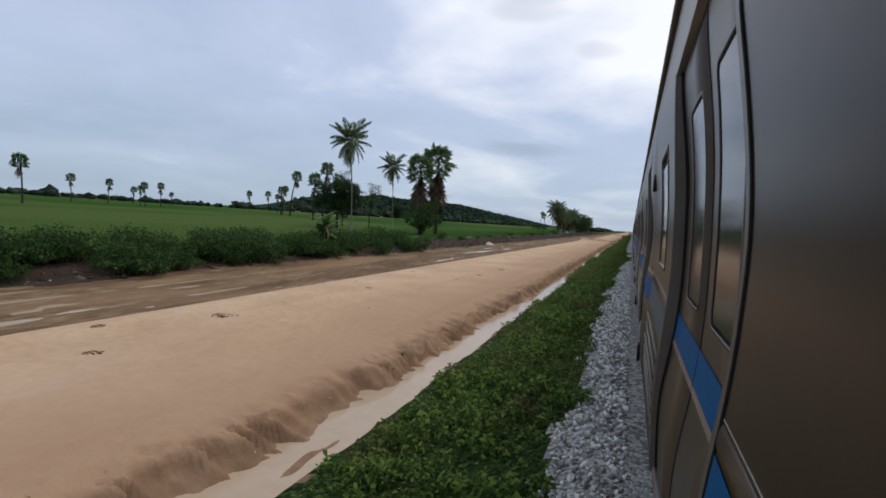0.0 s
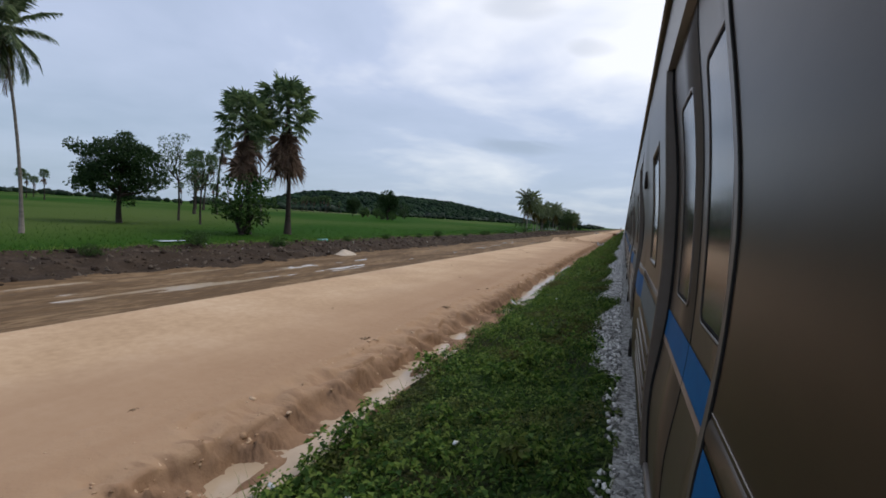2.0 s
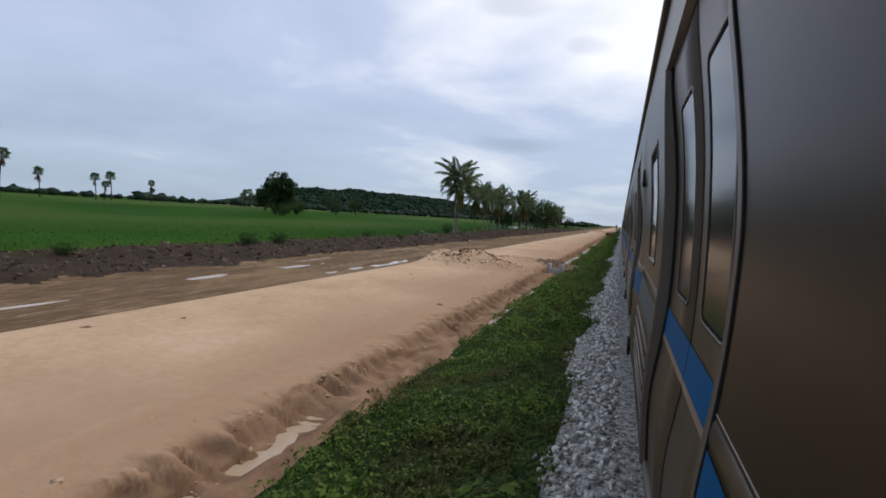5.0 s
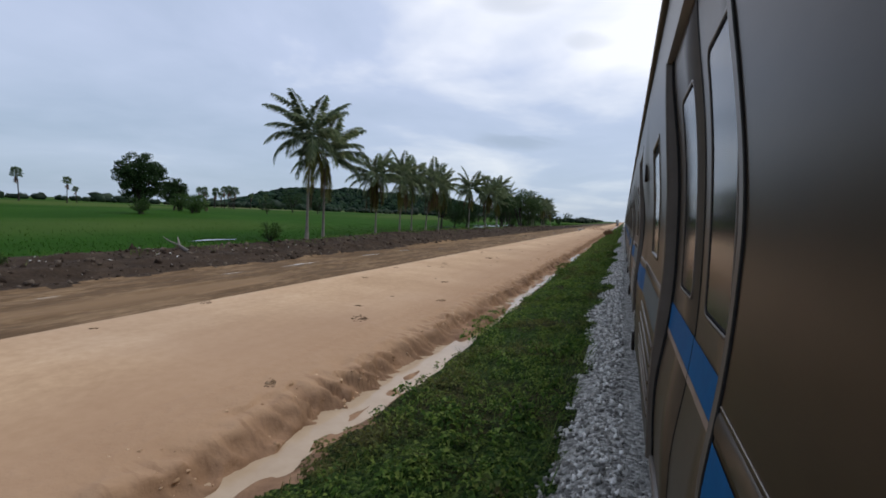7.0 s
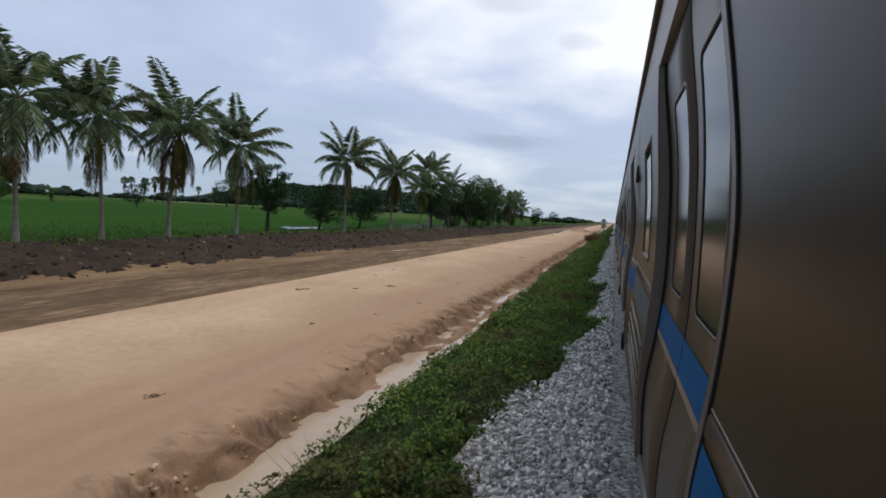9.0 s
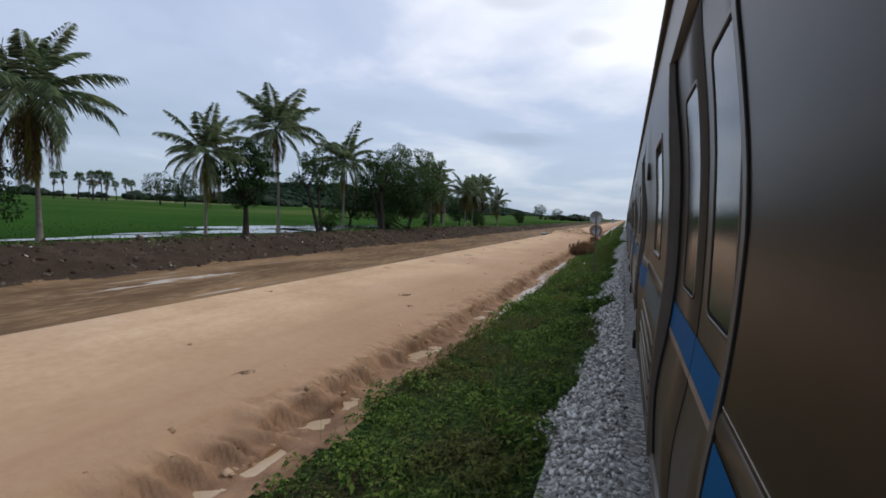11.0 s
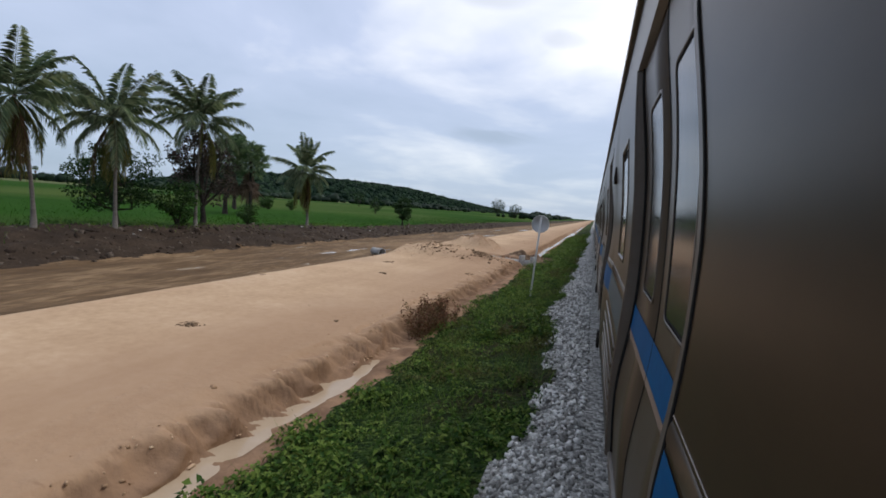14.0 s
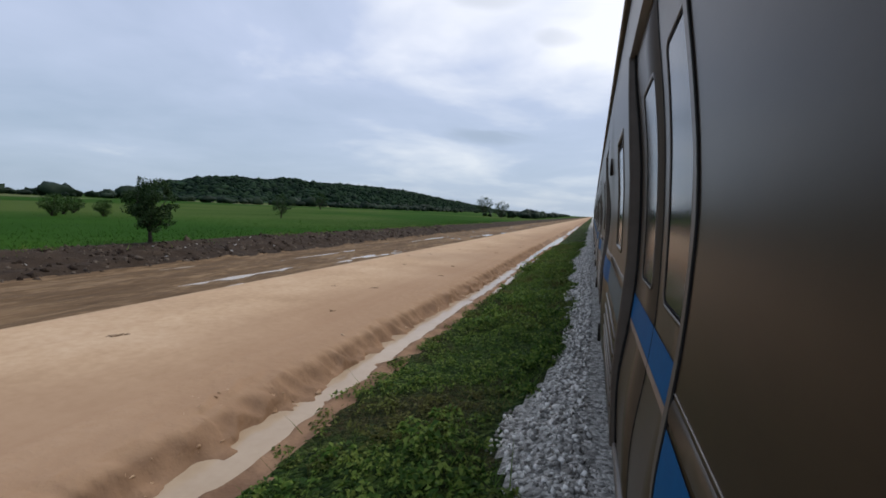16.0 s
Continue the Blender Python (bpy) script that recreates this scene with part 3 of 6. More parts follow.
def diamonds(base, along, across, droop=None):
    """Leaves: a flat or slightly folded four-cornered blade each; arrays of (n, 3)."""
    mid = base + along * 0.5
    tip = base + along
    if droop is not None:
        tip = tip + droop
    v = np.stack([base, mid - across, tip, mid + across], 1).reshape(-1, 3)
    k = np.arange(len(base))[:, None] * 4
    f = np.concatenate([k + [0, 1, 2], k + [0, 2, 3]], 1).reshape(-1, 3)
    return v, f


def unit(v):
    return v / (np.linalg.norm(v, axis=-1, keepdims=True) + 1e-9)


def wave(x, y, seed, wx, wy):
    """Smooth value noise in -1..1, with cells wx by wy metres."""
    r = np.random.default_rng(seed)
    table = r.uniform(-1, 1, 4096)
    gx, gy = np.asarray(x, float) / wx, np.asarray(y, float) / wy
    ix, iy = np.floor(gx).astype(int), np.floor(gy).astype(int)
    fx, fy = gx - ix, gy - iy
    fx, fy = fx * fx * (3 - 2 * fx), fy * fy * (3 - 2 * fy)

    def at(a, c):
        return table[(a * 1619 + c * 31337 + (a * c) % 977) % 4096]

    top = at(ix, iy) * (1 - fx) + at(ix + 1, iy) * fx
    low = at(ix, iy + 1) * (1 - fx) + at(ix + 1, iy + 1) * fx
    return top * (1 - fy) + low * fy


# ---------------------------------------------------------------- ground
# Section across the line: metres to the left of the camera's line, and height over the ballast's top.
SECTION = [(-2500, -0.4), (-9, -0.4), (-5.2, -0.9), (-3.2, -0.06), (-0.05, -0.06), (0.1, -0.09), (0.95, -0.45), (2.0, -0.62), (3.3, -0.92), (3.8, -1.05),
           (4.05, -1.15), (4.3, -1.17), (4.5, -1.10), (4.72, -0.98), (4.92, -0.75), (5.02, -0.70), (5.2, -0.685), (6.0, -0.67), (9, -0.64), (12.5, -0.68), (12.9, -0.78), (13.3, -1.14),
           (14, -1.20), (21.0, -1.20), (22.0, -1.08), (23.6, -0.55), (25.3, -0.16), (26.2, -0.02), (27.0, -0.06), (28.0, -0.16), (60, -0.14), (2500, -0.1)]
WATER_LEVEL = -1.125
# heaps of tipped soil by the two culverts: left, along, height, spreads
HEAPS = [(9.6, 130.3, 0.85, 2.2, 1.9), (12.4, 131.8, 0.6, 1.6, 1.8), (7.2, 128.6, 0.35, 1.6, 1.5), (4.4, 137.0, 0.40, 0.9, 2.4),
         (8.5, 309.3, 0.56, 3.1, 1.6), (11.2, 310.4, 0.50, 2.3, 1.4), (10.0, 318.9, 0.86, 2.2, 1.6), (8.7, 318.0, 0.5, 1.4, 1.2),
         (4.9, 315.6, 0.50, 0.75, 1.3), (4.3, 317.2, 0.3, 0.7, 1.0), (7.7, 135.7, 0.20, 2.0, 0.9), (9.5, 135.2, 0.16, 1.5, 1.0), (6.3, 136.6, 0.15, 1.2, 0.8)]

# how far silt fills the ditch: along, height
SILT_Y = [-60, 39, 41, 43, 44, 54, 56, 58, 70, 73, 76, 82, 84, 137, 140, 152, 153, 156, 158, 168, 171, 180, 182, 190, 193, 227, 231, 251, 254, 257, 260, 270, 273, 286, 289, 292, 294, 310, 318, 320, 480]
SILT_H = [0, 0, 0.15, 0.15, 0.05, 0.05, 0.15, 0, 0, 0.14, 0.05, 0.06, 0.16, 0.16, 0.03, 0.03, 0.15, 0.15, 0.04, 0.04, 0.16, 0.16, 0.02, 0.02, 0.16, 0.16, 0.05, 0.05, 0.01, 0.01, 0.16, 0.16, 0.02, 0, 0.08, 0.12, 0.17, 0.17, 0.10, 0, 0]
# broken ledges along the shoulder's crest: metres to the left, height, seed
LEDGES = ((4.74, 0.11, 50), (4.98, 0.08, 54), (5.5, 0.05, 58))
# places where the weeds creep over the ballast: along, spread, how far
CREEP = [(75.0, 2.5, -0.35), (282.0, 2.0, -0.25), (46.5, 4.2, 0.7), (57.0, 1.2, 0.85), (20.0, 1.5, 0.3), (6.6, 0.8, -0.4), (137.5, 2.0, -0.25), (141.0, 1.5, -0.4), (160.0, 2.0, 0.4), (192.3, 0.9, 0.6), (186.0, 2.4, -0.65), (199.0, 1.5, 0.5), (236.0, 0.7, 0.4), (237.6, 0.8, -0.45), (277.5, 2.6, 0.5), (316.2, 0.5, 0.5), (296.0, 2.0, -0.15), (326.0, 2.0, -0.3)]
# places where they hang over the ditch
WIDE = [(315.4, 2.6, -1.2), (136.6, 2.8, -1.4), (10.0, 14.0, -0.5), (147.0, 5.0, -0.25), (155.0, 1.8, 0.5), (163.5, 4.0, -0.35), (174.5, 2.5, 0.35), (243.0, 4.0, -0.3), (266.0, 3.4, 0.55), (275.0, 2.5, 0.35), (293.0, 2.0, 0.35), (303.0, 3.0, -0.3), (44.0, 1.2, 0.2), (54.0, 1.5, 0.3), (58.0, 2.0, 0.25)]


# level of the field and of the bank's top along the ride
FIELD_Y = [-60, 160, 178, 190, 306, 316, 328, 700]
FIELD_H = [-0.42, -0.42, -0.30, 0, 0, -0.10, -0.42, -0.42]


def verge_limit(y):
    """Edges of the verge: towards the ballast and towards the ditch."""
    y = np.asarray(y, float)
    lo = 0.66 + wave(y * 0, y, 31, 1, 7) * 0.20 + wave(y * 0, y, 33, 1, 1.8) * 0.24 + wave(y * 0, y, 46, 1, 0.6) * 0.10
    for c, w, d in CREEP:
        lo = lo - d * np.exp(-((y - c) / w) ** 2)
    hi = 0
    for c, w, d in WIDE:
        hi = hi + d * np.exp(-((y - c) / w) ** 2)
    return np.maximum(lo, -0.10), hi + 3.85 + wave(y * 0, y, 34, 1, 3) * 0.2 + wave(y * 0, y, 39, 1, 0.8) * 0.12


def ledge(y, c0, amp, sd):
    """Line and height of a broken ledge at y."""
    y = np.asarray(y, float)
    o = y * 0
    line = c0 + 0.13 * wave(o, y, sd, 1, 2.6) + 0.12 * wave(o, y, sd + 1, 1, 0.34)
    tall = amp * np.clip(wave(o, y, sd + 2, 1, 1.8) + 0.65, 0, 1) * np.clip(wave(o, y, sd + 3, 1, 0.36) * 1.8 + 0.6, 0.1, 1)
    return line, tall


def ground_z(x, y):
    s = -np.asarray(x, float)
    y = np.asarray(y, float)
    sx, sz = zip(*SECTION)
    sway = wave(s * 0, y, 3, 1, 9) * 0.16 * ((s > 3.0) & (s < 5.6))
    # short gullies that rain has cut back into the crest, like fingers
    cut = 1 - 2.2 * np.abs(wave(s * 0, y + s * 0.55 + 0.05 * wave(s, y, 92, 0.3, 0.4), 90, 1, 0.19)) - 0.5 * np.abs(wave(s * 0, y + s * 0.4, 93, 1, 0.09))
    cut = cut * np.clip(wave(s * 0, y, 91, 1, 2.2) + 0.9, 0.2, 1) * np.clip((s - 4.25) / 0.25, 0, 1) * np.clip((5.75 - s) / 0.5, 0, 1)
    cut = cut * np.interp(y, [-60, 312, 322, 700], [1, 1, 0.35, 0.35])
    toe = np.interp(y, [-60, 2, 9, 20, 40, 312, 322, 700], [0.3, 0.25, 0, -0.1, 0, 0, 0.28, 0.28]) * np.clip((s - 3.9) / 0.3, 0, 1) * np.clip((6.2 - s) / 0.8, 0, 1)
    z = np.interp(s + sway - toe - 0.20 * cut, sx, sz)
    z = z + np.clip((s - 21.8) / 3.5, 0, 1) * np.interp(y, FIELD_Y, FIELD_H)

    def band(a, c, soft):
        return np.clip((s - a) / soft, 0, 1) * np.clip((c - s) / soft, 0, 1)

    z = z + band(0.9, 3.7, 0.4) * (wave(s, y, 4, 0.9, 1.3) * 0.08 + wave(s, y, 5, 0.3, 0.9) * 0.05)
    z = z + band(3.5, 5.3, 0.25) * (wave(s, y, 6, 0.6, 3.2) * 0.06 + wave(s, y, 7, 0.28, 0.45) * 0.05 + wave(s * 0, y, 26, 1, 14) * 0.05)
    # rills washed into the shoulder of the new formation
    z = z - band(4.45, 5.6, 0.35) * np.maximum(0, wave(s, y + s * 0.6, 8, 1.0, 0.4) + 0.3 * wave(s, y, 19, 0.3, 0.25)) ** 1.2 * 0.10
    z = z + band(4.4, 5.6, 0.4) * (wave(s, y, 20, 0.22, 0.26) * 0.030 + wave(s, y, 28, 0.5, 0.6) * 0.03)
    # small broken ledges along the crest
    for c0, amp, sd in LEDGES:
        line, tall = ledge(y, c0, amp, sd)
        z = z - tall * np.clip((line - s) / 0.05, 0, 1) * np.clip((s - 4.2) / 0.3, 0, 1)
        z = z + tall * 0.35 * np.exp(-((s - line - 0.06) / 0.08) ** 2)
    z = z + np.clip(1 - np.abs(s - 4.15) / 0.55, 0, 1) ** 0.7 * np.interp(y, SILT_Y, SILT_H)
    # a thread of water keeps open beside the weeds even where silt fills the ditch
    thread = 3.93 + 0.10 * wave(s * 0, y, 98, 1, 6) + 0.07 * wave(s * 0, y, 99, 1, 1.3)
    z = z - 0.17 * np.exp(-((s - thread) / 0.13) ** 2) * np.clip(wave(s * 0, y, 94, 1, 11) + 0.85, 0, 1) * (np.abs(y - 315) > 6) * (np.abs(y - 137) > 5)
    z = z + band(5.4, 12.8, 0.6) * (wave(s, y, 9, 1.6, 3.4) * 0.018 + wave(s, y, 10, 0.5, 1.1) * 0.010)
    z = z + band(13.0, 21.8, 0.4) * (wave(s, y, 11, 0.34, 13) * 0.050 + wave(s, y, 12, 0.9, 3) * 0.025 + wave(s, y, 49, 0.4, 0.9) * 0.022)
    z = z + band(21.5, 27.0, 0.8) * (wave(s, y, 13, 0.9, 1.5) * 0.12 + wave(s, y, 14, 0.45, 0.5) * 0.07 + wave(s, y, 15, 2, 8) * 0.10)
    z = z + band(27.5, 300, 1.5) * wave(s, y, 16, 14, 17) * 0.05
    for a, c, h, wa, wc in HEAPS:
        d = ((s - a) / wa) ** 2 + ((y - c) / wc) ** 2
        g = np.exp(-d * 1.1)
        z = z + h * g * (1 + 0.22 * wave(s, y, 17, 0.45, 0.5) + 0.15 * wave(s, y, 18, 0.2, 0.22))
    # open trench of the second culvert and the pits round both chambers
    for c, left in ((312.75, 14.6), (132.75, 5.0)):
        t = np.clip(1.5 * (1 - (np.abs(y - c - 0.32 * (s - 4.2)) / 0.85) ** 2), 0, 1) * np.clip((s - 3.1) / 0.4, 0, 1) * np.clip((left - s) / 0.6, 0, 1)
        z = z * (1 - t) + np.minimum(z, -1.22) * t
        pit = np.clip(1.9 - np.hypot((s - 3.45) * 1.1, y - c - 0.25) / 0.62, 0, 1)
        z = z * (1 - pit) + np.minimum(z, -1.26) * pit
    return z


def ground_sheet():
    left = np.concatenate([[-2500, -600, -150, -40, -15, -9, -7, -5.2, -4.2, -3.2, -1.5, -0.5], np.arange(-0.1, 3.2, 0.11), [3.3, 3.7, 4.1, 4.5, 4.9, 5.3, 5.9, 6.5], np.arange(6.7, 12.6, 0.3),
                           np.arange(12.6, 13.6, 0.14), np.arange(13.7, 21.6, 0.2), np.arange(21.7, 27.6, 0.24), [28, 29, 31, 34, 38, 45, 60, 90, 150, 260, 420, 700, 1200, 2500]])
    rows = np.concatenate([[-600, -250, -120, -70, -45, -30, -20], np.arange(-14, 372, 0.4), np.arange(372, 470, 1.2), np.geomspace(472, 4600, 26)])
    s, y = np.meshgrid(left, rows)
    z = ground_z(-s, y)
    v = np.stack([-s, y, z], -1).reshape(-1, 3)
    n, m = len(rows), len(left)
    i, j = np.meshgrid(np.arange(n - 1), np.arange(m - 1), indexing="ij")
    a = (i * m + j).ravel()
    f = np.stack([a, a + m, a + m + 1, a + 1], 1)
    cs = (left[:-1] + left[1:])[j.ravel()] / 2
    cy = (rows[:-1] + rows[1:])[i.ravel()] / 2
    edge = wave(cs, cy, 21, 0.8, 1.1) * 0.16 + wave(cs, cy, 22, 3, 6) * 0.12
    kind = np.zeros(len(f), int)                       # gravel
    kind[cs + edge * 0.5 > verge_limit(cy)[0]] = 1      # verge
    kind[cs + edge * 0.5 > 3.85] = 2                   # slope and ditch
    kind[cs + edge * 1.5 > 5.15] = 3                   # road
    kind[cs + edge * 0.5 > 13.0] = 4                   # mud
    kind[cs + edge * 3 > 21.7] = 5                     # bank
    kind[cs + edge * 3 > 27.1] = 6                     # field
    kind[cs < -4.5] = 1
    dry = wave(cs, cy, 23, 160, 240) + wave(cs, cy, 24, 60, 300) * 0.5
    kind[(cs > 260) & (dry > 0.45)] = 7
    for c, wy, c_s in ((137.2, 3.4, 4.0), (315.7, 2.6, 4.3)):          # dug soil beside the chambers
        kind[((cy - c) / wy) ** 2 + ((cs - c_s) / 1.9) ** 2 + edge * 2 < 1] = 9
    kind[(cs > 3.3) & (cs < 6.5) & (cy > -13.8) & (cy < 371.6)] = 8   # the finer shoulder strip fills this
    return v, f, kind


def shoulder_sheet():
    left, rows = np.concatenate([np.arange(3.18, 3.7, 0.13), np.arange(3.72, 4.4, 0.075), np.arange(4.44, 5.4, 0.05), np.arange(5.45, 5.75, 0.09), [5.8, 5.95, 6.1, 6.25, 6.4, 6.5, 6.62, 6.8, 7.0]]), np.arange(-14, 372.1, 0.06)
    s, y = np.meshgrid(left, rows)
    z = ground_z(-s, y) + 0.002 - np.clip((s - 6.5) / 0.5, 0, 1) * 0.10     # runs on under the road
    out = s * 1.0
    for c0, amp, sd in LEDGES:                         # the crust hangs over where soil was washed away
        line, tall = ledge(y, c0, amp, sd)
        out = out - tall * 0.8 * np.exp(-((s - line - 0.045) / 0.055) ** 2)
    v = np.stack([-out, y, z], -1).reshape(-1, 3)
    n, m = len(rows), len(left)
    i, j = np.meshgrid(np.arange(n - 1), np.arange(m - 1), indexing="ij")
    a = (i * m + j).ravel()
    cs, cy = left[j.ravel()], rows[i.ravel()]
    edge = wave(cs, cy, 21, 0.5, 0.6) * 0.55 + wave(cs, cy, 22, 0.2, 0.2) * 0.35
    dug = np.zeros(len(a), int)
    dug[cs + edge * 0.3 < 3.75] = 1
    for c, wy, c_s in ((137.2, 3.4, 4.0), (315.7, 2.6, 4.3)):          # dark dug soil beside the chambers
        dug[((cy - c) / wy) ** 2 + ((cs - c_s) / 1.75) ** 2 + edge < 1] = 2
    return mesh_of("shoulder", v, np.stack([a, a + m, a + m + 1, a + 1], 1), None, True, [M_SHOULDER, M_VERGE, M_DUG], dug)


gv, gf, gk = ground_sheet()
thing("shoulder", "washed-out brown shoulder of the dirt road above the ditch", "ground", kind="structure", me=shoulder_sheet())


def ground_piece(name, kinds, mats, label, category):
    pick = np.isin(gk, kinds)
    used, inv = np.unique(gf[pick], return_inverse=True)
    idx = np.searchsorted(np.array(kinds), gk[pick])
    me = mesh_of(name, gv[used], inv.reshape(-1, 4), None, True, mats, idx)
    return thing(name, label, category, kind="structure", me=me)


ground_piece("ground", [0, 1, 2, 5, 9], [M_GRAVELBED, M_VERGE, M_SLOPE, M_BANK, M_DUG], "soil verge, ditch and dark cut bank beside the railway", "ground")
ground_piece("road", [3], [M_ROAD], "pale orange compacted laterite formation of a new track", "dirt road")
ground_piece("mud_strip", [4], [M_MUD], "rutted wet brown mud beside the raised dirt road", "mud")
ground_piece("rice_field", [6, 7], [M_FIELD, M_DRY], "bright green rice fields reaching to the far trees", "field")


def water_sheet(name, s0, s1, y0, y1, z, mat, label):
    v = [(-s0, y0, z), (-s0, y1, z), (-s1, y1, z), (-s1, y0, z)]
    return thing(name, label, "water", kind="structure", me=mesh_of(name, v, [(0, 3, 2, 1)], mat))


water_sheet("ditch_water", 2.2, 5.2, -60, 480, WATER_LEVEL, M_WATER, "milky tan rainwater standing in a narrow ditch")
water_sheet("puddle_water", 13.4, 21.6, -60, 480, -1.243, M_WATER, "shallow milky puddles lying in wheel ruts")

# ---------------------------------------------------------------- flooded corners of the field
def pool(name, s, y, a, c, z, mat, label, seed):
    n = 40
    z = z + float(np.interp(y, FIELD_Y, FIELD_H))
    t = np.linspace(0, 2 * np.pi, n, endpoint=False)
    r = 1 + 0.25 * np.sin(3 * t + seed) + 0.12 * np.sin(7 * t + seed * 2) + 0.05 * np.sin(13 * t)
    v = np.stack([-s + a * r * np.cos(t), y + c * r * np.sin(t), np.full(n, z)], 1)
    v = np.vstack([v, [(-s, y, z)]])
    return thing(name, label, "water", kind="structure", me=mesh_of(name, v, [(n, i, (i + 1) % n) for i in range(n)], mat))


for s, y, a, c, seed in ((31.0, 252, 2.2, 9, 1), (34, 262, 4, 11, 2), (30.5, 64, 0.4, 1.5, 3), (33.5, 225, 1.6, 5, 4), (31, 168, 0.5, 2.0, 5), (29.6, 238, 0.9, 6, 6), (32.5, 276, 2.0, 5, 7)):
    pool("field_water", s, y, a, c, -0.085, M_CLEAR, "still water flooding a corner of the rice field", seed)

# ---------------------------------------------------------------- ballast stones


def stones(n, s, y, z, size, seed, flat=0.75):
    """Angular stones as joined geometry: jittered blocks turned at random."""
    r = np.random.default_rng(seed)
    shape = np.array([(1, 0.1, 0), (-1, 0, 0.1), (0, 1, 0.15), (0.1, -1, 0), (0.1, 0, 1), (0, 0.15, -1)], float)
    faces = np.array([(0, 2, 4), (2, 1, 4), (1, 3, 4), (3, 0, 4), (2, 0, 5), (1, 2, 5), (3, 1, 5), (0, 3, 5)])
    v = shape[None] * r.uniform(0.75, 1.3, (n, 6, 1)) + r.uniform(-0.28, 0.28, (n, 6, 3))
    v *= (size * r.uniform(0.6, 1.35, n))[:, None, None] * np.stack([r.uniform(0.8, 1.35, n), r.uniform(0.7, 1.2, n), r.uniform(0.5, 0.9, n)], 1)[:, None, :]
    q = unit(r.normal(size=(n, 4)))
    w, x, yy, zz = q.T
    rot = np.stack([1 - 2 * (yy * yy + zz * zz), 2 * (x * yy - zz * w), 2 * (x * zz + yy * w),
                    2 * (x * yy + zz * w), 1 - 2 * (x * x + zz * zz), 2 * (yy * zz - x * w),
                    2 * (x * zz - yy * w), 2 * (yy * zz + x * w), 1 - 2 * (x * x + yy * yy)], 1).reshape(n, 3, 3)
    v = np.einsum("nij,nkj->nki", rot, v)
    v += np.stack([-s, y, z], 1)[:, None]
    f = faces[None] + (np.arange(n) * 6)[:, None, None]
    return v.reshape(-1, 3), f.reshape(-1, 3)


n = 122000
s = rng.uniform(-0.15, 1.6, n)
y = rng.uniform(-4, 372, n)
keep = s < verge_limit(y)[0] + 0.02 + wave(s, y, 32, 0.3, 0.5) * 0.3
s, y = s[keep], y[keep]
v, f = stones(len(s), s, y, ground_z(-s, y) + 0.008, 0.036, 5)
thing("ballast", "grey crushed-stone ballast sloping from the track", "gravel", kind="stuff", me=mesh_of("ballast", v, f, M_STONE))

# ---------------------------------------------------------------- verge plants


def blades(n, s, y, z, height, width, lean, seed):
    r = np.random.default_rng(seed)
    a = r.uniform(0, 2 * np.pi, n)
    b = r.uniform(0, 2 * np.pi, n)
    base = np.stack([-s, y, z], 1)
    side_ = np.stack([np.cos(a), np.sin(a), np.zeros(n)], 1) * (width * r.uniform(0.6, 1.3, n))[:, None]
    tip = base + np.stack([np.cos(b) * lean * height, np.sin(b) * lean * height, height], 1)
    v = np.stack([base - side_, base + side_, tip], 1).reshape(-1, 3)
    return v, np.arange(n * 3).reshape(-1, 3)


def verge_height(s, y):
    return np.clip(0.75 + 0.55 * wave(s, y, 35, 1.0, 1.8) + 0.45 * wave(s, y, 36, 3, 9), 0.25, 1.7)


def off_pits(s, y):
    return (np.hypot(s - 3.4, y - 133.0) > 0.95) & (np.hypot(s - 3.4, y - 312.7) > 0.95)


n = 120000
s, y = rng.uniform(-0.1, 4.6, n), rng.uniform(-4, 372, n)
lo, hi = verge_limit(y)
keep = (s > lo) & (s < hi) & off_pits(s, y)
s, y = s[keep], y[keep]
v, f = blades(len(s), s, y, ground_z(-s, y) - 0.01, 0.15 * verge_height(s, y) * rng.uniform(0.5, 1.7, len(s)), 0.009, 0.6, 6)
thing("verge_grass", "rough green grass on the railway verge", "grass", kind="stuff", me=mesh_of("verge_grass", v, f, M_GRASS))



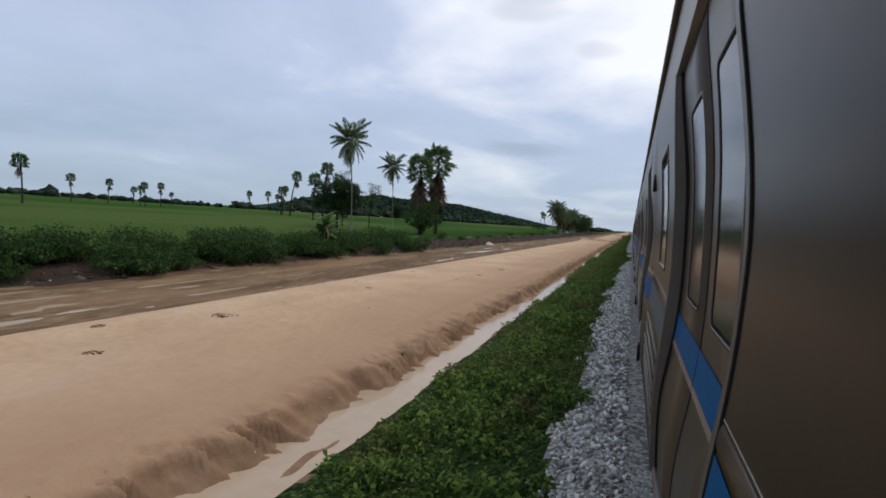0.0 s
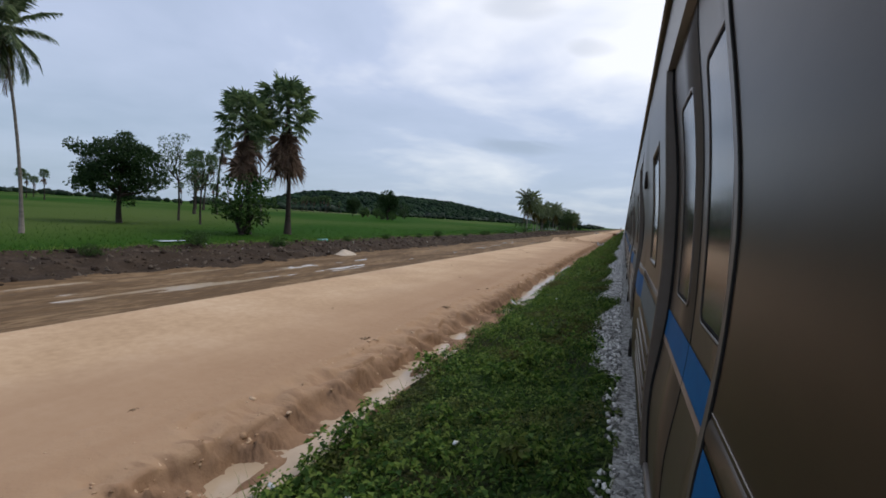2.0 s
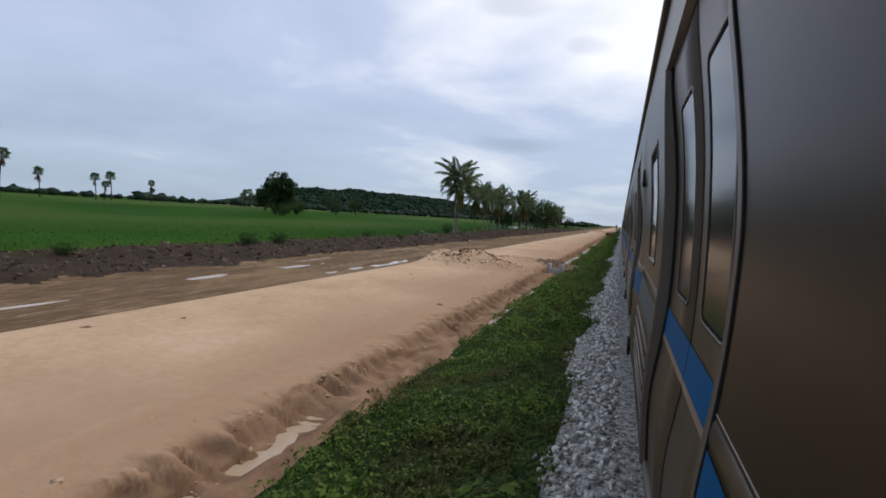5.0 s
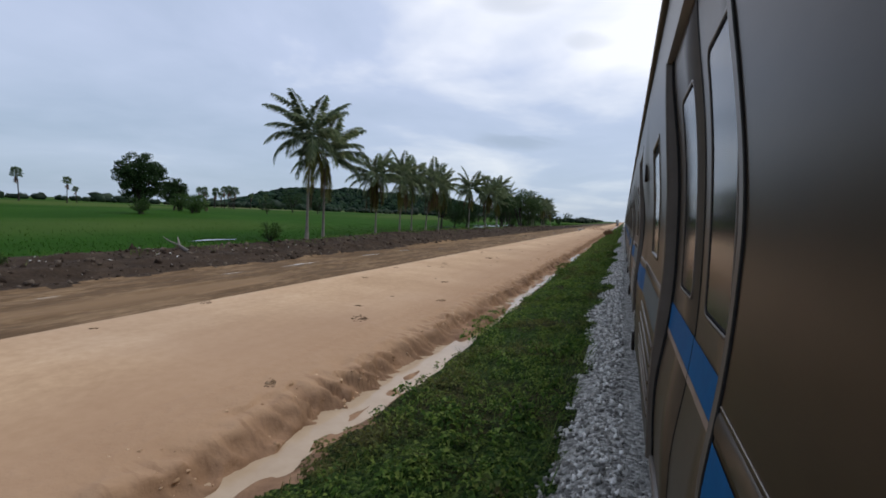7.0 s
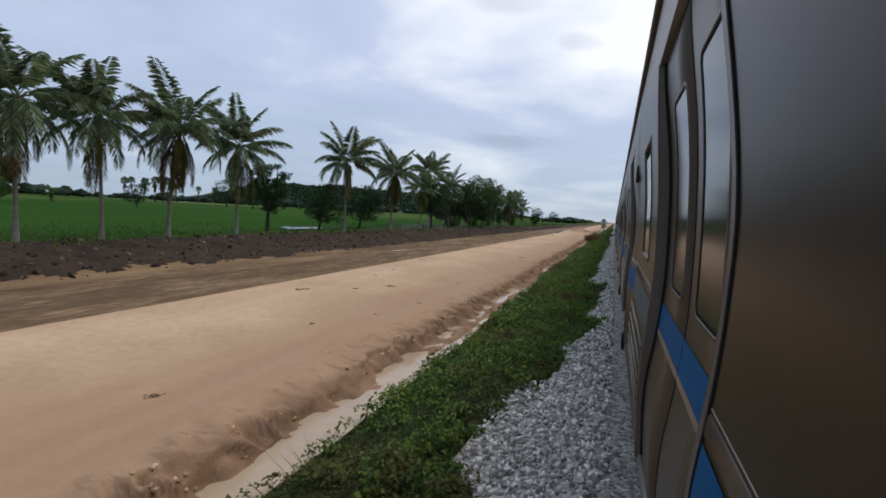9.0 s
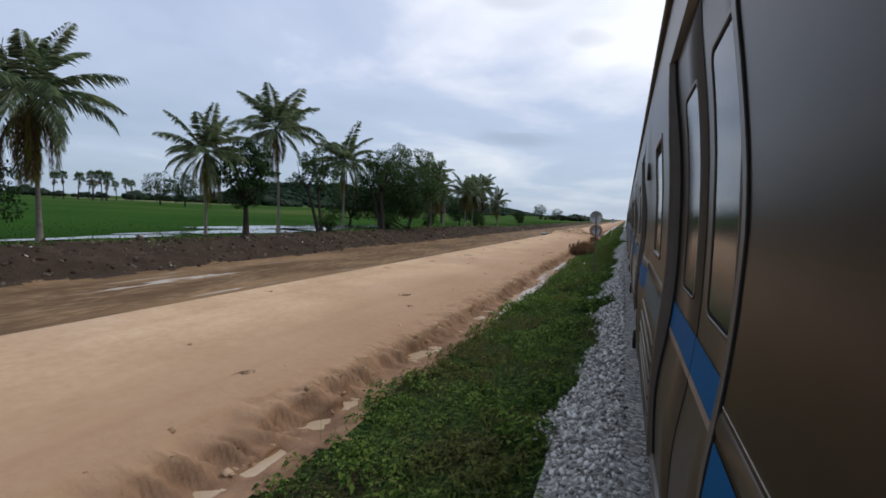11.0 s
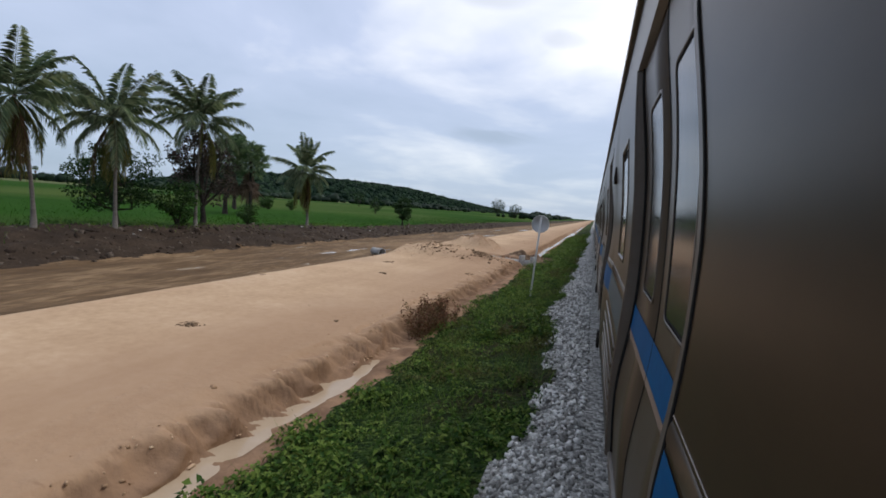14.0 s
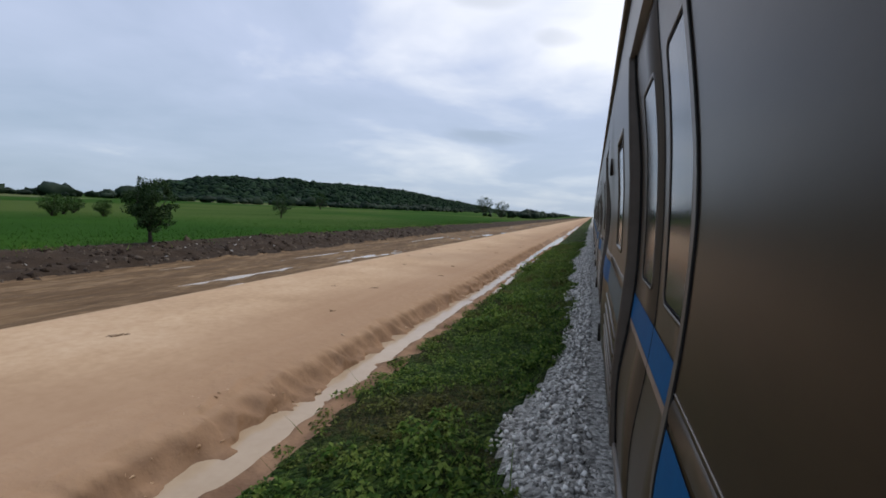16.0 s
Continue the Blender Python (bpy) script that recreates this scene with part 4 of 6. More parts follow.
def weed_plants(n, seed, high, reach, per, leaf, pick):
    """Domed broad-leaved plants: leaves set round each one's axis, pointing out and hanging a little."""
    r = np.random.default_rng(seed)
    s, y = r.uniform(-0.1, 4.75, n), r.uniform(-4, 372, n)
    lo, hi = verge_limit(y)
    keep = (s > lo - 0.02 + wave(s, y, 47, 0.35, 0.4) * 0.12) & (s < hi + 0.05 + wave(s, y, 48, 0.3, 0.35) * 0.12) & off_pits(s, y) & pick(s, y)
    s, y, lo = s[keep], y[keep], lo[keep]
    k = len(s)
    lush = np.clip(0.62 + 0.40 * wave(s, y, 37, 0.9, 1.2) + 0.50 * wave(s, y, 38, 2.4, 6.0), 0.22, 1.5) * np.clip((s - lo) * 1.6 + 0.45, 0.45, 1)
    h = high * lush * r.uniform(0.6, 1.25, k)
    w = reach * (0.6 + 0.5 * lush) * r.uniform(0.7, 1.3, k)
    sp, yp, hp, wp = (np.repeat(q, per) for q in (s, y, h, w))
    m = k * per
    a = r.uniform(0, 2 * np.pi, m)
    d = np.sqrt(r.random(m))
    top = (1 - 0.62 * d ** 2) * r.uniform(0.45, 1.0, m) ** 0.6
    base = np.stack([-sp + np.cos(a) * d * wp, yp + np.sin(a) * d * wp, np.repeat(ground_z(-s, y), per) + hp * top], 1)
    a = a + r.normal(size=m) * 0.7
    ln = leaf * r.uniform(0.6, 1.4, m) * (0.8 + 0.3 * np.repeat(lush, per))
    along = np.stack([np.cos(a), np.sin(a), r.normal(size=m) * 0.35 + 0.25], 1) * ln[:, None]
    across = np.stack([-np.sin(a), np.cos(a), r.normal(size=m) * 0.35], 1) * (ln * r.uniform(0.22, 0.40, m))[:, None]
    return diamonds(base, along, across, np.stack([a * 0, a * 0, -ln * r.uniform(0.3, 0.8, m)], 1))


def anywhere(s, y):
    return wave(s, y, 40, 0.8, 1.1) + 0.6 * wave(s, y, 43, 0.3, 0.35) > -0.75


def lush_spots(s, y):
    return wave(s, y, 44, 1.0, 1.6) + 0.5 * wave(s, y, 45, 3.0, 8.0) > 0.12


v, f = weed_plants(21000, 61, 0.29, 0.17, 30, 0.064, anywhere)
thing("verge_weeds", "low broad-leaved weeds and creepers on the railway verge", "weeds", kind="stuff", me=mesh_of("verge_weeds", v, f, M_WEED))
v, f = weed_plants(8500, 62, 0.50, 0.21, 40, 0.086, lush_spots)
thing("tall_verge_weeds", "taller leafy clumps of weeds standing out of the verge", "weeds", kind="stuff", me=mesh_of("tall_verge_weeds", v, f, M_LUSH))

# taller tufts of grass here and there
n = 60000
s, y = rng.uniform(0.0, 4.5, n), rng.uniform(-4, 372, n)
lo, hi = verge_limit(y)
keep = (s > lo - 0.05) & (s < hi + 0.08) & off_pits(s, y) & (wave(s, y, 95, 0.35, 0.45) + 0.7 * wave(s, y, 96, 1.4, 3.0) > 0.42)
s, y = s[keep], y[keep]
v, f = blades(len(s), s, y, ground_z(-s, y) - 0.01, rng.uniform(0.22, 0.50, len(s)), 0.008, 0.75, 16)
thing("grass_tufts", "longer yellow-green tufts of grass on the verge", "grass", kind="stuff", me=mesh_of("grass_tufts", v, f, M_TUFT))

# taller thin weeds beside the ditch
for at_s, at_y, spread_s, spread_y, high, count in ((4.4, 293.1, 0.6, 0.9, 0.72, 4200), (4.0, 265.2, 0.8, 1.0, 1.05, 8000), (3.2, 264.6, 0.6, 0.9, 0.7, 5500), (4.15, 274.2, 0.6, 1.8, 0.9, 5200), (3.85, 266.6, 0.4, 1.2, 1.0, 6000), (3.3, 266.2, 0.6, 1.5, 0.6, 5000), (4.2, 291.8, 0.4, 0.7, 0.6, 2600)):
    r = np.random.default_rng(int(at_y))
    p, q_ = Pile(), Pile()
    for _ in range(70):
        s0, y0 = at_s + r.normal() * spread_s * 0.5, at_y + r.normal() * spread_y * 0.5
        z0 = float(ground_z(-s0, y0))
        top = np.array([-s0 + r.normal() * 0.15, y0 + r.normal() * 0.2, z0 + high * r.uniform(0.6, 1.15)])
        line = [(-s0, y0, z0), tuple((np.array([-s0, y0, z0]) + top) / 2 + r.normal(size=3) * 0.03), tuple(top)]
        p.add(*tube(line, [0.006, 0.004, 0.002], 3, False))
        m = count // 70
        tt = r.uniform(0.15, 1.0, m)[:, None]
        b0 = np.array([-s0, y0, z0]) * (1 - tt) + top * tt + r.normal(size=(m, 3)) * 0.05
        d = unit(r.normal(size=(m, 3)))
        q_.add(*diamonds(b0, d * 0.075, unit(np.cross(d, r.normal(size=(m, 3)))) * 0.018))
    clump = thing("tall_weed", "reddish-brown tall dry weeds leaning beside the ditch", "weed", "tall weeds by the ditch")
    tagged(part("stem", p.mesh("stem", M_REDWEED), clump), "thin reddish stems", kind="stuff")
    tagged(part("foliage", q_.mesh("foliage", M_REDWEED), clump), "small drying leaves", kind="stuff")

# rice along the field's near edge
n = 60000
s = 27.6 + rng.exponential(9.0, n)
y = rng.uniform(-14, 470, n)
v, f = blades(n, s, y, ground_z(-s, y) - 0.05, rng.uniform(0.12, 0.24, n), 0.03, 0.6, 8)
thing("rice_plants", "young bright green rice standing in the near field", "rice", kind="stuff", me=mesh_of("rice_plants", v, f, M_RICE))

# rough grass on the lip of the bank
n = 26000
s, y = 26.6 + rng.normal(size=n) * 0.7, rng.uniform(-14, 440, n)
keep = wave(s, y, 83, 1.2, 2.0) + 0.7 * wave(s, y, 84, 3.0, 12.0) > 0.0
s, y = s[keep], y[keep]
v, f = blades(len(s), s, y, ground_z(-s, y) - 0.02, rng.uniform(0.10, 0.38, len(s)), 0.022, 0.8, 17)
thing("bank_grass", "ragged green grass along the lip of the cut bank", "grass", kind="stuff", me=mesh_of("bank_grass", v, f, M_TUFT))

# clods on the heaps, on the bank and on the road
p_s, p_y = [], []
for a, c, h, wa, wc in HEAPS:
    m = int((450 if c > 318.5 else 1300) * h) + 150
    p_s.append(a + rng.normal(size=m) * wa * 0.62)
    p_y.append(c + rng.normal(size=m) * wc * 0.62)
s, y = np.concatenate(p_s), np.concatenate(p_y)
for name, pick, mat, label in (("heap_clods", s > 6.0, M_CRUST, "crumbled tan clods lying on heaps of tipped soil"), ("dug_clods", s <= 6.0, M_DUGCLOD, "dark brown clods of freshly dug soil beside the culvert")):
    a, c = s[pick], y[pick]
    v, f = stones(len(a), a, c, ground_z(-a, c) + 0.002, rng.choice([0.018, 0.03, 0.055], len(a), p=[0.6, 0.3, 0.1]) * (1.0 if name == "heap_clods" else 1.35), 9)
    thing(name, label, "soil", kind="stuff", me=mesh_of(name, v, f, mat))
p_s, p_y = [], []
for a, c, wa, wc, m in ((7.5, 309.0, 1.2, 0.9, 900), (9.4, 129.6, 1.6, 1.2, 700), (7.6, 131.0, 0.8, 1.0, 250), (9.6, 309.2, 1.4, 0.8, 300)):
    p_s.append(a + rng.normal(size=m) * wa * 0.7)
    p_y.append(c + rng.normal(size=m) * wc * 0.7)
s, y = np.concatenate(p_s), np.concatenate(p_y)
keep = wave(s, y, 97, 0.7, 0.5) > -0.15
s, y = s[keep], y[keep]
v, f = stones(len(s), s, y, ground_z(-s, y) + 0.01, rng.choice([0.025, 0.045, 0.075, 0.11], len(s), p=[0.5, 0.32, 0.14, 0.04]), 19)
thing("heap_lumps", "dark brown lumps of subsoil tipped on the tan heaps", "soil", kind="stuff", me=mesh_of("heap_lumps", v, f, M_CRUMB))
n = 16000
s, y = rng.uniform(21.5, 26.9, n), rng.uniform(-14, 400, n)
v, f = stones(n, s, y, ground_z(-s, y) - 0.008, rng.choice([0.04, 0.07, 0.12, 0.19], n, p=[0.4, 0.33, 0.19, 0.08]), 10)
thing("bank_rubble", "dark clods and pale scraps on the cut bank", "rubble", kind="stuff", me=mesh_of("bank_rubble", v, f, M_DCLOD))

n = 4000
s, y = 4.7 + np.abs(rng.normal(size=n)) * 0.55, rng.uniform(-8, 372, n)
keep = wave(s, y, 27, 0.7, 0.8) > 0.1
s, y = s[keep], y[keep]
v, f = stones(len(s), s, y, ground_z(-s, y) - 0.006, 0.024, 13)
thing("shoulder_clods", "small clods along the washed-out road shoulder", "soil", kind="stuff", me=mesh_of("shoulder_clods", v, f, M_CRUST))


def slabs(n, s, y, z, size, seed):
    """Thin broken pieces of dried crust that stick out of a slope."""
    r = np.random.default_rng(seed)
    cube = np.array([(x, q, w) for w in (-1, 1) for x, q in ((-1, -1), (1, -1), (1, 1), (-1, 1))], float)
    faces = np.array([(0, 2, 1), (0, 3, 2), (4, 5, 6), (4, 6, 7), (0, 1, 5), (0, 5, 4), (1, 2, 6), (1, 6, 5), (2, 3, 7), (2, 7, 6), (3, 0, 4), (3, 4, 7)])
    v = cube[None] + r.uniform(-0.4, 0.4, (n, 8, 3))
    v *= np.stack([size * r.uniform(0.5, 1.0, n), size * r.uniform(0.5, 1.3, n), size * r.uniform(0.22, 0.5, n)], 1)[:, None]
    a = r.uniform(-0.7, 0.7, n)
    ca, sa = np.cos(a)[:, None], np.sin(a)[:, None]
    x, q, w = v[..., 0].copy(), v[..., 1].copy(), v[..., 2] + v[..., 0] * r.uniform(-0.5, 0.2, n)[:, None]
    v = np.stack([x * ca - q * sa, x * sa + q * ca, w], -1) + np.stack([-s, y, z], 1)[:, None]
    return v.reshape(-1, 3), (faces[None] + (np.arange(n) * 8)[:, None, None]).reshape(-1, 3)


p_s, p_y = [], []
for (c0, amp, sd), m in zip(LEDGES, (6500, 3000, 800)):
    y = rng.uniform(-8, 372, m)
    line, tall = ledge(y, c0, amp, sd)
    pick = (rng.random(m) < tall / amp + 0.12) & (wave(y * 0, y, 77, 1, 0.5) > -0.35) & (np.abs(y - 133) > 3.5) & (np.abs(y - 313.5) > 4.0)
    p_y.append(y[pick])
    p_s.append((line - 0.02 + rng.normal(size=m) * 0.045)[pick])
s, y = np.concatenate(p_s), np.concatenate(p_y)
v, f = slabs(len(s), s, y, ground_z(-s, y) - 0.004, rng.choice([0.02, 0.032, 0.048], len(s), p=[0.5, 0.35, 0.15]), 14)
thing("ledge_crust", "broken crust of soil along the crest of the road shoulder", "soil", kind="stuff", me=mesh_of("ledge_crust", v, f, M_CRUST))


def crumb_patch(seed):
    """A trodden patch: one low broken lump with crumbs scattered round it."""
    r = np.random.default_rng(seed)
    k = 26
    a, d = r.uniform(0, 2 * np.pi, k), 0.5 * np.sqrt(r.random(k))
    size = np.where(r.random(k) < 0.18, 0.17, 0.075) * (1.15 - d)
    v, f = stones(k, d * np.cos(a), d * np.sin(a) * 0.6, np.full(k, 0.0), size, seed)
    v[:, 2] *= 0.6
    p_ = Pile()
    p_.add(v, f)
    return p_.mesh("earth_crumbs", M_CRUMB)


patches = [crumb_patch(q) for q in (101, 102, 103, 104)]
r = np.random.default_rng(12)
for i in range(190):
    s, y = 5.6 + 6.8 * r.random() ** 1.2, (-6 + i * 2.5 + r.uniform(-2, 2) if i < 155 else r.uniform(150, 175) if i < 168 else r.uniform(194, 204) if i < 174 else r.uniform(245, 263))
    ob = thing("earth_crumbs", "patch of dark crumbled earth lying on the dirt road", "clod", "clods on the dirt road", me=patches[i % 4])
    g = r.choice([0.12, 0.2, 0.3, 0.45, 0.65], p=[0.25, 0.3, 0.25, 0.13, 0.07])
    ob.matrix_world = pose(-s, y, float(ground_z(-s, y)) + 0.004, 0, 0, r.uniform(0, 360)) @ Matrix.Diagonal((g * r.uniform(0.7, 1.6), g * 1.2, g * 0.7, 1))

# ---------------------------------------------------------------- trees


def coconut_parts(seed, high, dry, reach=4.1, upright=1.0):
    """Trunk, green crown, yellowing and dry hanging fronds of a coconut palm of that height."""
    r = np.random.default_rng(seed)
    bend = r.normal(size=2) * 0.028 * high
    t = np.linspace(0, 1, 11)
    top = high - reach * 0.96
    line = np.stack([bend[0] * t ** 2, bend[1] * t ** 2, top * t - 0.3 * (t == 0)], 1)
    rad = 0.105 - 0.035 * t + 0.09 * np.exp(-t * 14)
    rad = rad * (1 + 0.05 * (np.arange(11) % 2))
    trunk = Pile()
    trunk.add(*tube(line, rad, 9))
    crown, old, dead = Pile(), Pile(), Pile()
    head = line[-1]
    count = 23 if upright else 28
    for i in range(count):
        u = (i + 0.5) / count
        az = i * 2.39996 + r.normal() * 0.25
        up = radians(75 - (102 + 34 * (1 - upright)) * u ** 0.9 + r.normal() * 8)
        length = reach * r.uniform(0.86, 1.08) * (0.98 - 0.12 * u)
        frond(crown, head, az, up, length, r, 54, (0.42 + 0.75 * u + r.uniform(-0.12, 0.25)) * (0.75 + 0.25 * upright))
    for i in range(dry):
        brown = i % 3 == 1
        frond(dead if brown else old, head + (0, 0, -0.12), i * 2.4 + r.uniform(0, 1), radians(r.uniform(-84, -52)), reach * r.uniform(0.6, 1.05), r, 46, 0.9, 0.7, 0.024, 0.66)
    return trunk.mesh("trunk", M_BARK, True), crown.mesh("crown", M_COCO), old.mesh("yellowing_fronds", M_COCOOLD) if dry else None, dead.mesh("dry_fronds", M_COCODRY) if dry > 1 else None


def frond(p, head, az, up, length, r, pairs, sag, close=1.0, width=0.0155, hang=0.50):
    """One feather-shaped leaf that arches out and down from the head; its leaflets hang like a fringe."""
    t = np.linspace(0, 1, 12)
    flat = np.array([math.cos(az), math.sin(az), 0.0])
    drop = up - sag * 1.35 * t ** 1.7
    drop = np.maximum(drop, radians(-88))
    step = length / 11
    pts = head + np.concatenate([[np.zeros(3)], np.cumsum((np.cos(drop)[:, None] * flat + np.sin(drop)[:, None] * np.array([0, 0, 1.0]))[:-1] * step, 0)])
    p.add(*tube(pts, 0.030 - 0.024 * t, 4, False))
    tt = np.linspace(0.16, 0.995, pairs)
    pos = np.stack([np.interp(tt, t, pts[:, k]) for k in range(3)], 1)
    d = unit(np.stack([np.interp(tt, t, np.gradient(pts[:, k])) for k in range(3)], 1))
    side_ = unit(np.cross(d, [0, 0, 1.0]) + np.array([math.sin(az), -math.cos(az), 0]) * 0.05)
    leaf = length * 0.225 * np.sin(np.pi * (0.20 + 0.72 * tt)) ** 0.7
    for sgn in (-1, 1):
        al = unit(side_ * sgn * 0.72 * close + d * 0.55 - np.array([0, 0, hang]) * (1 - np.clip(d[:, 2:], 0, 1)) + r.normal(size=(pairs, 3)) * 0.12) * (leaf * r.uniform(0.75, 1.12, pairs))[:, None]
        wid = unit(np.cross(al, [0, 0, 1.0]) + d * 0.6) * width
        p.add(*diamonds(pos, al, wid, np.stack([tt * 0, tt * 0, -leaf * 0.30], 1)))


def sugar_parts(seed, high, skirt, reach):
    """Trunk, round crown of fan leaves and dead skirt of a sugar palm."""
    r = np.random.default_rng(seed)
    t = np.linspace(0, 1, 9)
    lean = r.normal(size=2) * 0.03 * high
    top = high - reach * 0.95
    line = np.stack([lean[0] * t ** 2, lean[1] * t ** 2, top * t - 0.3 * (t == 0)], 1)
    trunk = Pile()
    trunk.add(*tube(line, 0.20 - 0.06 * t + 0.18 * np.exp(-t * 11), 9))
    crown, dead = Pile(), Pile()

    def fan(p, d, length, fold, width, low):
        d = unit(np.asarray(d, float))
        neck = line[-1] - np.array([0, 0, low * reach])
        foot = neck + d * length * 0.56
        p.add(*tube([neck, foot], [0.03, 0.02], 3, False))
        s_ = unit(np.cross(d, [0, 0, 1.0]) + r.normal(size=3) * 0.2)
        n_ = np.cross(s_, d)
        k = 16
        ang = np.linspace(-2.1, 2.1, k)
        al = np.cos(ang)[:, None] * d + np.sin(ang)[:, None] * s_ + n_ * (np.abs(ang) * fold)[:, None] * -0.25
        al = unit(al + r.normal(size=(k, 3)) * 0.07) * (length * 0.44 * r.uniform(0.85, 1.1, k) * (0.82 + 0.18 * np.cos(ang)))[:, None]
        wid = unit(np.cross(al, n_)) * width
        p.add(*diamonds(np.repeat(foot[None], k, 0), al, wid, np.stack([ang * 0, ang * 0, np.full(k, -0.10 * length)], 1)))

    count = 58
    for i in range(count):
        u = (i + 0.5) / count
        up = math.asin(max(-1, min(1, 1 - 1.35 * u)))
        az = i * 2.39996 + r.normal() * 0.2
        fan(crown, (math.cos(az) * math.cos(up), math.sin(az) * math.cos(up), math.sin(up)), reach * r.uniform(0.72, 1.12), 1.0, 0.026 * reach, 0.75 * max(0.0, u - 0.25))
    for i in range(skirt):
        az = i * 2.4
        up = radians(r.uniform(-88, -66))
        fan(dead, (math.cos(az) * math.cos(up), math.sin(az) * math.cos(up), math.sin(up)), reach * r.uniform(0.7, 1.6), 2.0, 0.015 * reach, 0.35 + 0.7 * r.random())
    return trunk.mesh("trunk", M_DBARK, True), crown.mesh("crown", M_SUGAR), (dead.mesh("dead_leaves", M_SKIRT) if skirt else None)


def broad_parts(seed, high, wide, leaves, leaf, mat, stems=1, low=0.25, clumps=46, stout=1.0):
    """Trunk with limbs, and a crown of many small leaves in uneven clumps."""
    r = np.random.default_rng(seed)
    wood, crown = Pile(), Pile()
    ends = []
    for k in range(stems):
        foot = np.array([r.normal() * 0.25, r.normal() * 0.25, -0.25]) * (1 if stems > 1 else 0.2)
        fork = foot + np.array([r.normal() * 0.12 * high * (stems > 1) + r.normal() * 0.03 * high, r.normal() * 0.1 * high * (stems > 1), high * r.uniform(low, low + 0.15)])
        w0 = (high * 0.022 / math.sqrt(stems) + 0.03) * stout
        wood.add(*tube([foot, foot * 0.5 + fork * 0.5 + r.normal(size=3) * 0.05, fork], [w0 * 1.35, w0, w0 * 0.85], 8))
        for b in range(max(3, 8 // stems)):
            az = b * 2.4 + r.uniform(0, 1) + k
            out = wide * 0.5 * r.uniform(0.35, 0.8)
            tip = fork + np.array([math.cos(az) * out, math.sin(az) * out, (high - fork[2]) * r.uniform(0.3, 0.88)])
            mid_ = fork * 0.5 + tip * 0.5 + np.array([0, 0, -0.04 * high]) + r.normal(size=3) * 0.04 * high
            wood.add(*tube([fork, mid_, tip], [w0 * 0.6, w0 * 0.38, w0 * 0.13], 6))
            for c in range(4):
                q = mid_ * 0.6 + tip * 0.4 + r.normal(size=3) * (0.10 * wide, 0.10 * wide, 0.08 * high)
                wood.add(*tube([mid_, (mid_ + q) / 2 + r.normal(size=3) * 0.03 * high, q], [w0 * 0.25, w0 * 0.14, w0 * 0.06], 4, False))
                ends.append(q)
            ends.append(tip)
    ends = np.array(ends)
    cent = np.array([0, 0, high * (low + 1) / 2 + high * 0.03])
    more = unit(r.normal(size=(clumps, 3))) * r.uniform(0.45, 1.0, (clumps, 1)) ** 0.6 * np.array([wide * 0.5, wide * 0.5, high * (1 - low) * 0.46]) + cent
    centres = np.vstack([ends, more])
    size = np.concatenate([np.full(len(ends), 0.085), r.uniform(0.07, 0.13, clumps)]) * wide
    pick = r.integers(0, len(centres), leaves)
    pos = centres[pick] + unit(r.normal(size=(leaves, 3))) * (r.uniform(0.3, 1.0, leaves) ** 0.5 * size[pick])[:, None] * (1.15, 1.15, 0.8)
    d = unit(r.normal(size=(leaves, 3)) + (0, 0, -0.35))
    ln = leaf * r.uniform(0.7, 1.35, leaves)
    crown.add(*diamonds(pos, d * ln[:, None], unit(np.cross(d, r.normal(size=(leaves, 3)))) * (ln * 0.27)[:, None]))
    return wood.mesh("trunk", M_DBARK, True), crown.mesh("crown", mat)


def banana_parts(seed, high):
    r = np.random.default_rng(seed)
    stem, crown, dry = Pile(), Pile(), Pile()
    for k in range(3):
        ft = np.array([r.normal() * 0.3, r.normal() * 0.4, -0.2]) * (k > 0)
        hd = ft + (r.normal() * 0.1, r.normal() * 0.1, high * (0.55 - 0.12 * k))
        stem.add(*tube([ft, (ft + hd) / 2, hd], [0.14, 0.12, 0.07], 8))
        for i in range(9):
            az, up = i * 2.4 + k, radians(r.uniform(25, 82))
            hang = i > 6
            if hang:
                up = radians(-50)
            ln = high * r.uniform(0.38, 0.52)
            t = np.linspace(0, 1, 9)
            flat = np.array([math.cos(az), math.sin(az), 0])
            ang = up - 1.5 * t ** 1.6
            pts = hd + np.concatenate([[np.zeros(3)], np.cumsum((np.cos(ang)[:, None] * flat + np.sin(ang)[:, None] * (0, 0, 1.0))[:-1] * ln / 8, 0)])
            w = 0.30 * np.sin(np.pi * np.clip(0.12 + 0.86 * t, 0, 1)) ** 0.6 * (0.35 if hang else 1)
            sd = np.array([-math.sin(az), math.cos(az), 0])
            vv = np.concatenate([pts, pts - sd * w[:, None] + (0, 0, -1) * (w * 0.35)[:, None], pts + sd * w[:, None] + (0, 0, -1) * (w * 0.35)[:, None]])
            ff = []
            for j in range(8):
                ff += [(j, j + 1, 9 + j + 1), (j, 9 + j + 1, 9 + j), (j, 18 + j + 1, j + 1), (j, 18 + j, 18 + j + 1)]
            (dry if hang else crown).add(vv, ff)
    return stem.mesh("stem", M_BANANA, True), crown.mesh("leaves", M_BANANA), dry.mesh("dry_leaves", M_SKIRT)


def plant(name, parts, label, category, group=""):
    """parts: (part name, mesh, label). An Empty at the base carries them."""
    ob = thing(name, label, category, group)
    for nm, me, lb in parts:
        if me is not None:
            part(nm, me, ob, lb)
    return ob


